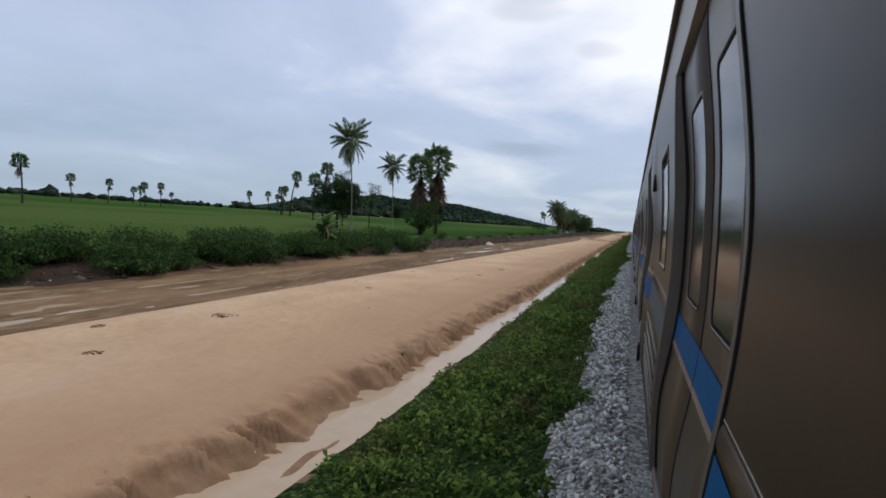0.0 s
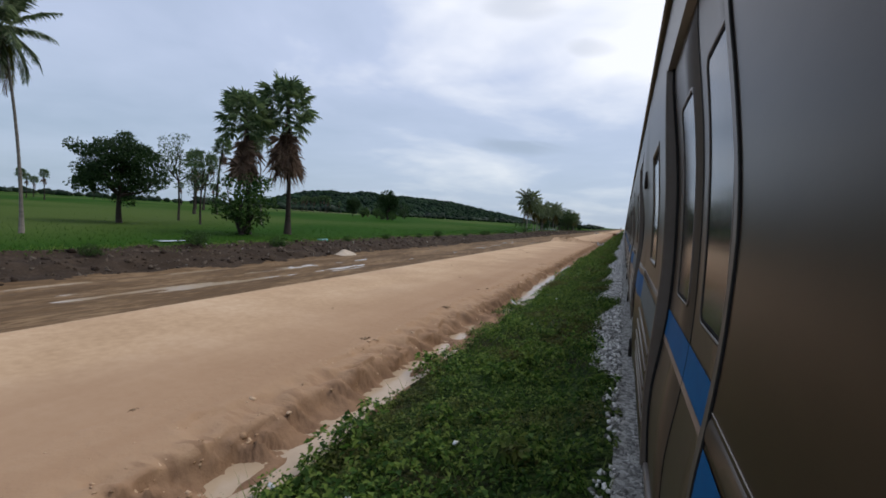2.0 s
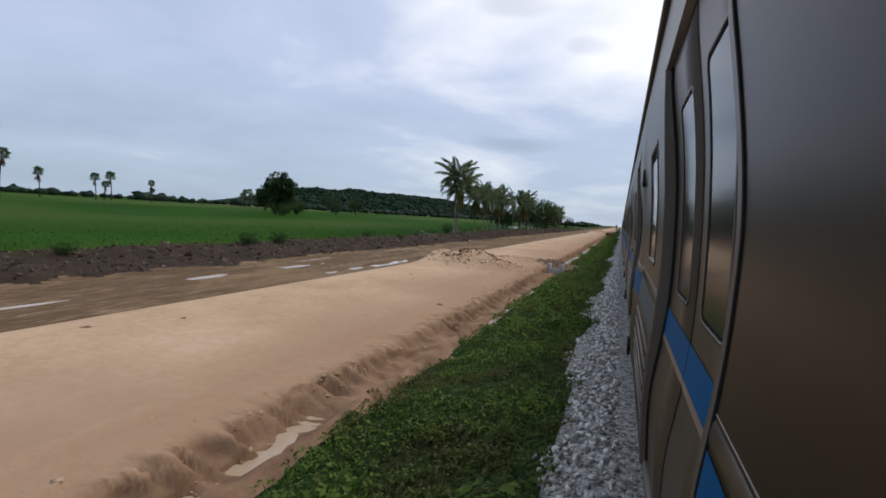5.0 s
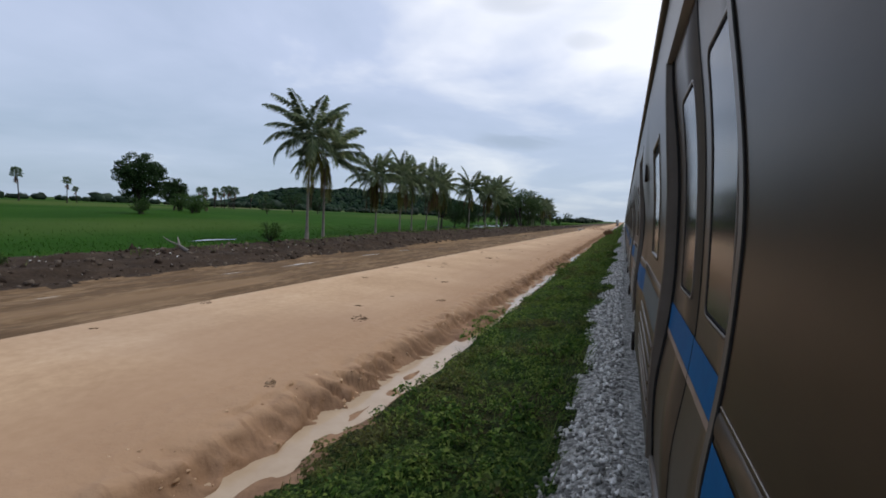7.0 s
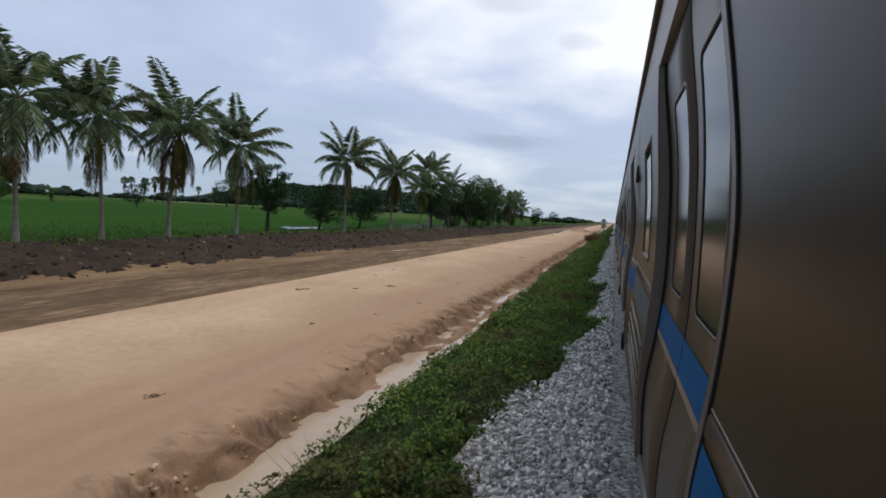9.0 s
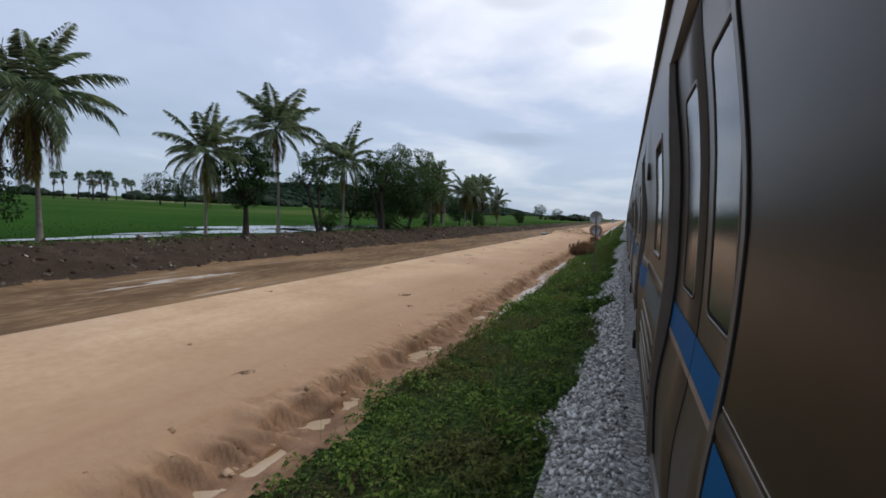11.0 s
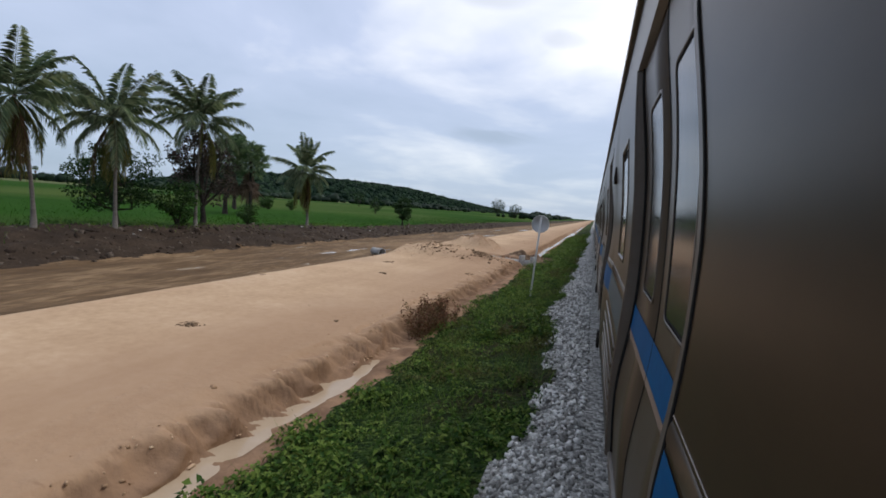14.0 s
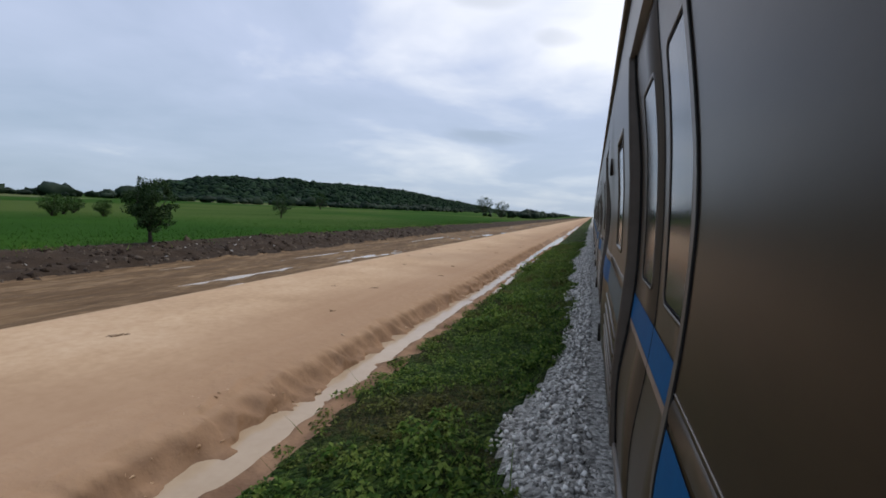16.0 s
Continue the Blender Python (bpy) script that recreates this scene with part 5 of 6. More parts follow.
def stand(ob, s, y, scale=1.0, turn=0.0, tilt=0.0, sink=0.05, tall=1.0):
    ob.matrix_world = pose(-s, y, float(ground_z(-s, y)) - sink, tilt, 0, turn) @ Matrix.Diagonal((scale, scale, scale * tall, 1))
    return ob


def copies(ob, rows, base_high):
    """rows: left, along, height. The first row places ob itself."""
    for i, (s, y, h) in enumerate(rows):
        k = h / base_high
        q = ob if i == 0 else copy_thing(ob, Matrix.Identity(4))
        stand(q, s, y, k, (s * 77 + y * 31) % 360)


def coconut(seed, dry, rows, high=10.0, label="tall coconut palm with arching green fronds and a grey trunk", reach=4.1, upright=1.0):
    tr, cr, od, dd = coconut_parts(seed, high * (1 + 0.065 * upright), dry, reach, upright)
    ob = plant("coconut_palm", [("trunk", tr, "slender ringed grey trunk"), ("crown", cr, "arching green feather fronds"),
                                ("yellowing_fronds", od, "drooping yellow-green old fronds"), ("dry_fronds", dd, "hanging brown dry fronds")],
               label, "palm tree", "coconut palms along the bank")
    copies(ob, rows, high)


coconut(6, 5, [(39.5, 59.2, 17.8), (52.8, 96.2, 18.6)], 17.0, reach=3.9, upright=0.0)
coconut(1, 4, [(26.8, 174.3, 13.2), (30.5, 254.6, 13.5), (26.3, 305.0, 10.4)], 11.0)
coconut(2, 5, [(27.3, 177.4, 11.9), (27.5, 197.8, 10.3), (27.5, 223.0, 11.3), (31.0, 266.0, 11.9), (26.5, 281.6, 10.6)])
coconut(3, 15, [(27.2, 187.4, 10.0), (27.0, 201.6, 10.4), (27.5, 234, 11.0), (25.8, 295.0, 9.2), (27.0, 283.4, 8.6)],
        label="coconut palm with many yellowing fronds hanging down")
coconut(4, 10, [(27.2, 193.6, 10.4), (27.5, 207.8, 10.2), (27.5, 243.9, 8.9), (25.8, 299.0, 9.2)],
        label="coconut palm with some drooping dry fronds")
coconut(5, 14, [(26.2, 318.0, 8.2)], 8.0, "short-stemmed coconut palm with fronds hanging low over the bank", 3.6)


def sugar(seed, skirt, rows, base, label, reach):
    tr, cr, dd = sugar_parts(seed, base, skirt, reach)
    ob = plant("sugar_palm", [("trunk", tr, "straight dark trunk"), ("crown", cr, "round crown of green fan leaves"), ("dead_leaves", dd, "skirt of brown dead leaves")],
               label, "palm tree", "sugar palms in the fields")
    copies(ob, rows, base)


sugar(11, 60, [(36.0, 76.6, 15.4), (35.0, 81.4, 17.9)], 14.0, "stout sugar palm with a shaggy skirt of dead leaves", 2.95)
sugar(12, 26, [(48.0, 330.5, 11.0), (45.0, 331.9, 10.6), (50, 337, 9.8)], 9.0, "sugar palm with a thick skirt of brown dead leaves", 2.3)
sugar(13, 14, [(96, 126.8, 20.4), (138, 159.5, 20.4), (152, 170.2, 14.2), (61, 346.5, 12.8), (65, 350.5, 14.4)], 14.0, "tall thin sugar palm with a small round crown", 1.85)
sugar(14, 10, [(145, 68, 13.2), (211, 115, 12.2), (222, 136, 12.0), (197, 136, 11.0), (194, 141, 11.4), (213, 211, 12.5), (147, 164, 13.5), (93, 118, 15.5), (215, 146, 10.1),
              (207, 228, 12.0), (242, 257, 15.0), (227, 267, 12.1), (251, 354, 13.5), (249, 357, 14.0), (241, 365, 15.0), (239, 368, 15.4), (296, 396, 11.8), (292, 403, 12.6),
              (287, 412, 14.4), (279, 426, 12.6), (204, 415, 12.2), (202, 417, 13.0), (293, 451, 9.0)], 13.0, "far sugar palm standing alone in the rice field", 2.15)
sugar(15, 8, [(250, 166, 10.0), (205, 230, 8.9), (269, 203, 8.8), (243, 280, 8.3), (245, 361, 14.0), (237, 369, 15.2), (295, 398, 12.2), (290, 408, 12.3), (286, 415, 13.6), (266, 429, 12.7)], 11.0,
      "far sugar palm with a ragged crown", 2.1)


def broad(seed, rows, high, wide, leaves, leaf, mat, label, stems=1, low=0.25, clumps=46, name="tree", stout=1.0):
    tr, cr = broad_parts(seed, high, wide, leaves, leaf, mat, stems, low, clumps, stout)
    ob = plant(name, [("trunk", tr, "dark forked trunk and limbs"), ("crown", cr, "crown of small leaves")], label, "tree")
    copies(ob, rows, high)


broad(21, [(53.5, 75.0, 10.2)], 8.6, 8.2, 17000, 0.24, M_LEAF2, "round mango-like tree with a wide open crown", low=0.16, clumps=70)
broad(22, [(62.0, 89.5, 13.2), (52.0, 84.5, 10.2)], 9.6, 5.4, 1700, 0.20, M_LEAF, "thin tree with sparse small leaves and bare twigs", low=0.3, clumps=18, stout=0.45)
broad(23, [(88, 202.2, 11.8), (130, 242, 10.0)], 9.2, 6.4, 24000, 0.24, M_LEAF2, "dense dark round tree standing on a field dike", low=0.1, clumps=110)
broad(24, [(27.2, 247.2, 7.8), (29, 213, 6.6)], 7.8, 4.4, 7500, 0.19, M_LEAF2, "slim leafy tree on the bank", low=0.22)
broad(25, [(27.2, 256.8, 7.9), (27.0, 268.6, 9.4)], 8.4, 4.6, 4200, 0.2, M_LEAF, "forked tree with bare leaning stems and tufted leaves", stems=2, low=0.5, clumps=24)
broad(26, [(27.2, 275.0, 11.0)], 11.6, 9.6, 30000, 0.22, M_LEAF, "big multi-stemmed tree with a broad feathery crown", stems=5, low=0.03, clumps=130, stout=0.7)
broad(27, [(29, 301.5, 5.4), (31, 232, 6.0), (33, 279, 6.0), (30, 222, 5.4), (34, 272, 6.4)], 6.5, 6.6, 6000, 0.21, M_LEAF2,
      "low bushy tree among the palms", low=0.08, clumps=50)
broad(28, [(27.4, 306.8, 7.4)], 7.4, 4.6, 5200, 0.19, M_PURPLE, "tree with mixed green and purple-brown leaves", low=0.15)
broad(29, [(26.5, 341.9, 4.2)], 4.5, 3.3, 6500, 0.16, M_LEAF2, "small dark round tree at the field's edge", low=0.18, clumps=40)
broad(30, [(108, 258, 5.4), (58, 396, 4.6), (137, 531, 9.0), (72, 632, 13), (152, 343, 12), (174, 350, 13), (49, 576, 9.0)], 6.0, 6.0, 2600, 0.24, M_LEAF2,
      "lone rounded tree far out in the fields", low=0.1)
broad(31, [(35.2, 75.0, 6.4), (27.0, 257.6, 2.4), (27.0, 269.6, 2.2), (27.2, 282.6, 2.6), (26.8, 304.0, 3.2), (28, 312, 2.0), (26, 168.8, 1.7), (84, 199, 3.4), (92, 205, 3.0), (120, 236, 5.6),
           (104, 228, 5.0), (98, 222, 4.6), (110, 232, 5.2), (65, 360, 3.0), (69, 364, 2.7), (63, 365, 2.5), (73, 368, 2.6)], 3.0, 3.0, 2400, 0.16, M_BUSH, "leafy green shrub with many stems", low=0.02, clumps=40, name="shrub")
# shrubs that cover the bank at the start of the ride
r = np.random.default_rng(41)
tr_, cr_ = broad_parts(32, 2.0, 3.4, 1500, 0.19, M_BUSH, 1, 0.0, 44)
first = plant("bush", [("stem", tr_, ""), ("crown", cr_, "")], "low dense green bush growing on the bank", "bush", "bushes on the bank")
rows = [(21.2 + 5.4 * r.random(), 1 + i * 0.46 + r.uniform(-0.8, 0.8), r.uniform(0.9, 1.75)) for i in range(100)]
rows += [(25.5 + r.uniform(-1.2, 0.8), 52 + i * 9 + r.uniform(-3, 3), r.uniform(0.5, 1.1)) for i in range(12)]
copies(first, rows, 2.0)

st_, lv_, dr_ = banana_parts(51, 4.8)
ban = plant("banana_plant", [("stem", st_, "thick pale stem"), ("leaves", lv_, "broad arched green leaves"), ("dry_leaves", dr_, "hanging dry brown leaves")],
            "banana clump with broad torn leaves on the bank", "banana plant", "banana plants")
copies(ban, [(24.0, 32.0, 3.7), (24.6, 33.6, 3.1), (126, 250, 5.0), (120, 236, 4.6)], 4.8)

# woods along the far edge of the fields
r = np.random.default_rng(61)
p = Pile()
bm = bmesh.new()
bmesh.ops.create_icosphere(bm, subdivisions=2, radius=1.0)
ball = np.array([q.co[:] for q in bm.verts])
ballf = np.array([[q.index for q in ff.verts] for ff in bm.faces])
bm.free()
for i in range(950):
    y = -250 + i * 2.7 + r.uniform(-3, 3)
    s = 380 + 130 * math.sin(y * 0.004 + 1) + r.normal() * 26
    h = r.uniform(1.8, 3.8) * (1.7 if r.random() < 0.10 else 1)
    bump = 1 + 0.22 * r.normal(size=(len(ball), 1))
    p.add(ball * bump * (h * r.uniform(0.7, 1.5), h * r.uniform(0.8, 1.8), h * 0.9) + (-s, y, h * 0.5), ballf)
thing("far_woods", "dark line of trees along the far edge of the fields", "woods", kind="stuff", me=p.mesh("far_woods", M_WOODS))
p = Pile()
for i in range(420):
    y = 600 + i * 3.2 + r.uniform(-4, 4)
    s = 34 + 0.03 * (y - 600) + abs(r.normal()) * 12
    h = r.uniform(1.2, 3.4)
    bump = 1 + 0.25 * r.normal(size=(len(ball), 1))
    p.add(ball * bump * (h, h * 1.3, h * 0.9) + (-s, y, h * 0.5), ballf)
thing("line_side_woods", "distant trees beside the straight line ahead", "woods", kind="stuff", me=p.mesh("line_side_woods", M_WOODS))

# wooded ridge
bm = bmesh.new()
bmesh.ops.create_icosphere(bm, subdivisions=1, radius=1.0)
blob = np.array([q.co[:] for q in bm.verts])
blobf = np.array([[q.index for q in ff.verts] for ff in bm.faces])
bm.free()
ys, ss = np.meshgrid(np.linspace(0, 1, 170), np.linspace(-1, 1, 36), indexing="ij")
along = 1040 + 3600 * ys ** 1.35
ridge = np.interp(along, [1040, 1085, 1140, 1220, 1330, 1450, 1530, 1570, 1620, 1700, 2100, 2565, 3100, 3900, 4640], [1, 14, 33, 48, 62, 60, 72, 79, 71, 72, 84, 84, 68, 47, 14])
zz = ridge * np.clip(1 - np.abs(ss) ** 1.6, 0, 1) + wave(along, ss * 200, 71, 13, 14) * 4.2 * (1 - np.abs(ss)) + wave(along, ss * 200, 72, 60, 50) * 4 * (1 - np.abs(ss)) - 1
v = np.stack([-(930 + 230 * ss), along, zz], -1).reshape(-1, 3)
i, j = np.meshgrid(np.arange(169), np.arange(35), indexing="ij")
a = (i * 36 + j).ravel()
crest = Pile()
for i in range(7500):
    u, w = r.random(), r.uniform(-0.97, 0.15)
    q = 1040 + 3600 * u ** 1.35
    top = float(np.interp(q, along[:, 0], ridge[:, 0])) * (1 - abs(w) ** 1.6)
    h = r.uniform(3.0, 8.5) * (0.8 + 0.5 * (r.random() < 0.12))
    shape = blob * (1 + 0.20 * r.normal(size=(len(blob), 1))) * (h * r.uniform(0.8, 1.5), h * r.uniform(0.8, 1.7), h * 0.8)
    crest.add(shape + (-(930 + 230 * w), q, top + h * 0.25), blobf)
thing("hill_woods", "dark rounded crowns of the woods that cover the hill", "woods", kind="stuff", me=crest.mesh("hill_woods", M_HILLWOODS))
thing("hill", "long low hill covered in dark woods", "hill", kind="structure", me=mesh_of("hill", v, np.stack([a, a + 1, a + 37, a + 36], 1), M_HILL, False))

# ---------------------------------------------------------------- signs, pole, log, litter


def disc(radius, y0, y1, z, x=0.0, sides=36, inner=0.0):
    a = np.linspace(0, 2 * np.pi, sides, endpoint=False)
    ring = np.stack([x + radius * np.cos(a), z + radius * np.sin(a)], 1)
    v, f = [], []
    for y in (y0, y1):
        v += [(q[0], y, q[1]) for q in ring]
    for i in range(sides):
        k = (i + 1) % sides
        f += [(i, k, sides + k), (i, sides + k, sides + i)]
    f += [(0, k, k + 1) for k in range(1, sides - 1)] + [(sides, sides + k + 1, sides + k) for k in range(1, sides - 1)]
    return np.array(v), np.array(f)


def ring(radius, inner, y0, y1, z, sides=36):
    a = np.linspace(0, 2 * np.pi, sides, endpoint=False)
    v = []
    for y in (y0, y1):
        for q in (inner, radius):
            v += [(q * math.cos(t), y, z + q * math.sin(t)) for t in a]
    f = []
    n_ = sides
    for i in range(n_):
        k = (i + 1) % n_
        for a0, b0 in ((0, n_), (3 * n_, 2 * n_), (n_, 3 * n_), (2 * n_, 0)):
            f += [(a0 + i, b0 + i, b0 + k), (a0 + i, b0 + k, a0 + k)]
    return np.array(v), np.array(f)


def single(v, f, mat, name, smooth=False):
    p_ = Pile()
    p_.add(v, f)
    return p_.mesh(name, mat, smooth)


def round_plate(parent, z, radius, rim):
    plate = part("disc", single(*disc(radius, 0.032, 0.047, z), M_GREY, "disc"), parent, "plain round metal plate")
    part("rim", single(*ring(radius + 0.012, radius - 0.012 - rim, 0.029, 0.052, z), M_RED if rim else M_WHITE, "rim"), plate, "faded red ring" if rim else "pale rolled rim")


def post(parent, high, mat, label):
    part("post", single(*block(-0.034, 0.034, -0.028, 0.028, -0.4, high, 0.006), mat, "post"), parent, label)


SIGN = thing("railway_sign", "round white railway sign on a thin white post", "sign", "round signs beside the track")
post(SIGN, 3.1, M_WHITE, "weathered white steel post")
round_plate(SIGN, 2.82, 0.325, 0)
SIGN.matrix_world = pose(-2.06, 297.9, float(ground_z(-2.06, 297.9)), 0, 2.5, 4)
S2 = thing("double_railway_sign", "two round plates on a white post, one ringed red", "sign", "round signs beside the track")
post(S2, 3.36, M_RUSTPOST, "dull brown-grey steel post")
round_plate(S2, 3.06, 0.30, 0)
round_plate(S2, 2.40, 0.30, 0.10)
S2.matrix_world = pose(-1.24, 244.25, float(ground_z(-1.24, 244.25)), 0, -3.3, 0)
POLE = thing("power_pole", "leaning weathered grey pole without wires", "pole")
part("shaft", single(*tube([(0, 0, -0.4), (0.03, 0, 2.0), (0.0, 0, 3.5), (0.12, 0, 5.2), (0.30, 0, 7.0)], [0.13, 0.12, 0.11, 0.10, 0.085], 8), M_BARK, "shaft", True), POLE)
part("bracket", single(*block(0.28, 0.52, -0.05, 0.05, 6.75, 6.9, 0.01), M_BARK, "bracket"), POLE, "short stub at the top")
stand(POLE, 27.4, 288.9, 1.0, 0, 0)
POLE.matrix_world = POLE.matrix_world @ pose(0, 0, 0, 0, 3, 0)
LOG = thing("fallen_branch", "pale dead branch lying on the bank", "branch")
part("stem", single(*tube([(0, 0, 0), (1.2, 0.3, 0.12), (2.6, 0.2, 0.35)], [0.10, 0.08, 0.04], 7), M_BARK, "stem", True), LOG)
part("fork", single(*tube([(1.2, 0.3, 0.12), (1.7, 0.8, 0.3), (2.1, 1.1, 0.5)], [0.06, 0.045, 0.02], 6), M_BARK, "fork", True), LOG)
LOG.matrix_world = pose(-25.0, 160.6, float(ground_z(-25.0, 160.6)) + 0.06, 0, -8, 150)
bag_v, bag_f = stones(1, np.zeros(1), np.zeros(1), np.zeros(1), 0.11, 77)
bag = single(bag_v, bag_f, M_LITTER, "plastic_bag")
r = np.random.default_rng(81)
for i in range(130):
    s, y = (r.uniform(1.6, 3.9), r.uniform(40, 60) if i < 6 else r.uniform(238, 262)) if i < 16 else (r.uniform(21.9, 26.6), r.uniform(10, 350) if i < 60 else r.choice([r.uniform(236, 262), r.uniform(312, 350), r.uniform(60, 80), r.uniform(150, 175)]))
    ob = thing("plastic_scrap", "crumpled white plastic scrap on the ground", "litter", "scattered litter", me=bag)
    ob.matrix_world = pose(-s, y, float(ground_z(-s, y)) + (0.12 if s < 4 else 0.05), r.uniform(0, 40), 0, r.uniform(0, 360)) @ Matrix.Diagonal((r.uniform(0.35, 1.2), r.uniform(0.4, 1.4), r.uniform(0.3, 0.6), 1))
teal_v, teal_f = stones(1, np.zeros(1), np.zeros(1), np.zeros(1), 0.5, 78)
TEAL = thing("tarpaulin", "crumpled teal plastic sheet on the bank", "tarpaulin", me=single(teal_v, teal_f, M_TEAL, "tarpaulin"))
TEAL.matrix_world = pose(-26.6, 76.4, float(ground_z(-26.6, 76.4)) + 0.08, 0, 0, 30) @ Matrix.Diagonal((1.0, 1.8, 0.35, 1))

a, d = np.meshgrid(np.linspace(0, 2 * np.pi, 28, endpoint=False), np.linspace(0, 1, 9), indexing="ij")
px, py = np.cos(a) * d * 0.75, np.sin(a) * d * 1.3
pz = 0.42 * (1 - d ** 1.4) * (1 + 0.25 * wave(px + 5, py + 5, 85, 0.3, 0.3)) - 0.06
i, j = np.meshgrid(np.arange(28), np.arange(8), indexing="ij")
q = np.stack([i * 9 + j, i * 9 + j + 1, (i + 1) % 28 * 9 + j + 1, (i + 1) % 28 * 9 + j], -1).reshape(-1, 4)
MOUND = thing("sand_mound", "small pale mound of sand tipped on the mud", "sand", me=mesh_of("sand_mound", np.stack([px, py, pz], -1).reshape(-1, 3), q, M_SAND, True))
MOUND.matrix_world = pose(-21.6, 72.8, float(ground_z(-21.6, 72.8)))
PLANK = thing("broken_plank", "weathered pale plank leaning at the edge of the ditch", "plank", me=single(*block(-0.06, 0.06, -0.42, 0.42, -0.02, 0.02, 0.006), M_WHITE, "broken_plank"))
PLANK.matrix_world = pose(-4.0, 59.0, float(ground_z(-4.0, 59.0)) + 0.20, 12, 8, 38)

# ---------------------------------------------------------------- culverts


def chamber(s, y, turn):
    """An open concrete chamber with a round hole and steel rods left standing out of its walls."""
    ob = thing("culvert_chamber", "unfinished grey concrete culvert chamber with rods standing up", "culvert", "culvert chambers")
    w, d, h, t = 1.0, 0.80, 0.86, 0.13
    part("base", single(*block(-w / 2, w / 2, -d / 2, d / 2, -0.25, 0.12, 0.01), M_CONCRETE, "base"), ob)
    for x0, x1, top in ((-w / 2, -w / 2 + t, h), (w / 2 - t, w / 2, h)):
        part("wall", single(*block(x0, x1, -d / 2, d / 2, 0.124, top, 0.012), M_CONCRETE, "wall"), ob)
    part("wall", single(*block(-w / 2 + t + 0.002, w / 2 - t - 0.002, -d / 2, -d / 2 + t, 0.124, h * 0.62, 0.012), M_CONCRETE, "wall"), ob)
    part("wall", single(*block(-w / 2 + t + 0.002, w / 2 - t - 0.002, d / 2 - t, d / 2, 0.124, h * 0.62, 0.012), M_CONCRETE, "wall"), ob)
    rod = single(*tube([(0, 0, 0), (0.004, 0, 0.1), (0.0, 0.004, 0.2)], [0.006, 0.006, 0.006], 5), M_STEELROD, "rod")
    for x in (-w / 2 + t / 2, w / 2 - t / 2):
        for k in range(7):
            q = part("rod", rod, ob, "rusty steel rod")
            q.location = (x, -d / 2 + 0.07 + k * 0.1, h - 0.02)
    hole = single(*[a for a in ring(0.27, 0.2, -0.04, 0.04, 0.42)], M_CONCRETE, "pipe_mouth")
    q = part("pipe_mouth", hole, ob, "dark round pipe mouth")
    q.matrix_basis = pose(-w / 2 - 0.02, 0, 0, 0, 0, 90)
    # a flat black disc stands in for the shade inside the pipe
    dark = part("pipe_dark", single(*disc(0.205, -0.01, 0.01, 0.42), M_UNDER, "pipe_dark"), ob, "black disc for the shade inside the pipe")
    dark.matrix_basis = pose(-w / 2 - 0.03, 0, 0, 0, 0, 90)
    ob.matrix_world = pose(-s, y, -1.25, 0, 0, turn)
    return ob


chamber(4.05, 132.75, -8)
chamber(4.2, 312.75, -16)


def pipe_piece(length, radius):
    ob = thing("concrete_pipe", "pale concrete drain pipe with a thicker collar", "pipe", "concrete pipes")
    v, f = ring(radius, radius * 0.8, 0, length, 0, 24)
    part("barrel", single(v, f, M_CONCRETE, "barrel"), ob)
    v, f = ring(radius * 1.12, radius * 1.003, -0.02, 0.14, 0, 24)
    part("collar", single(v, f, M_CONCRETE, "collar"), ob, "raised pipe collar")
    return ob


first = pipe_piece(1.05, 0.27)
for k in range(9):
    q = first if k == 0 else copy_thing(first, Matrix.Identity(4))
    s = 4.72 + k * 1.01
    q.matrix_world = pose(-s, 312.8 + (s - 4.4) * 0.32, -1.0, 0, 0, 72.3)
ring1 = copy_thing(first, pose(-13.9, 309.2, -0.92, 0, 0, 60))
BOARD = thing("formwork_panel", "rust-red formwork panel set across the pipe", "panel")
part("panel", single(*block(-0.03, 0.03, -0.62, 0.62, 0.0, 0.13, 0.008), M_FORM, "panel"), BOARD)
part("panel", single(*block(-0.03, 0.03, -0.62, -0.31, -0.6, -0.002, 0.008), M_FORM, "panel"), BOARD)
part("panel", single(*block(-0.03, 0.03, 0.31, 0.62, -0.6, -0.002, 0.008), M_FORM, "panel"), BOARD)
BOARD.matrix_world = pose(-5.85, 313.27, -0.64, 0, -14, -18)

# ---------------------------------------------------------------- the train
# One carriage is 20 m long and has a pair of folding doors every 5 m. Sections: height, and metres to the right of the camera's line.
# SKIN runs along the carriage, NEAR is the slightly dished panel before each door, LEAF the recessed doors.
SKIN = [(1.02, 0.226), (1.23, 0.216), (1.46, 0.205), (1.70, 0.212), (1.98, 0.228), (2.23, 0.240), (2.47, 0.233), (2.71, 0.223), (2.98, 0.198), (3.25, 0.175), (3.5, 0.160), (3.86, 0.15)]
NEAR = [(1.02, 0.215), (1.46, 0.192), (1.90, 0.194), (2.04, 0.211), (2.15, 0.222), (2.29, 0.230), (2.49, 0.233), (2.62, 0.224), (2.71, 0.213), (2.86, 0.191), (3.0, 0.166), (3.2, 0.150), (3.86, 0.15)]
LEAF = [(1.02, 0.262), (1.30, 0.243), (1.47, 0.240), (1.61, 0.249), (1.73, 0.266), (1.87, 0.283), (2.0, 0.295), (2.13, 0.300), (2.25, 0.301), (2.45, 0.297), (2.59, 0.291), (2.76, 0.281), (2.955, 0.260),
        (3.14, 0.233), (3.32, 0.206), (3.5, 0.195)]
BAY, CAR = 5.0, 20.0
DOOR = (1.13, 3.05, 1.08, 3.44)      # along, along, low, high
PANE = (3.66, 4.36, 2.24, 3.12)


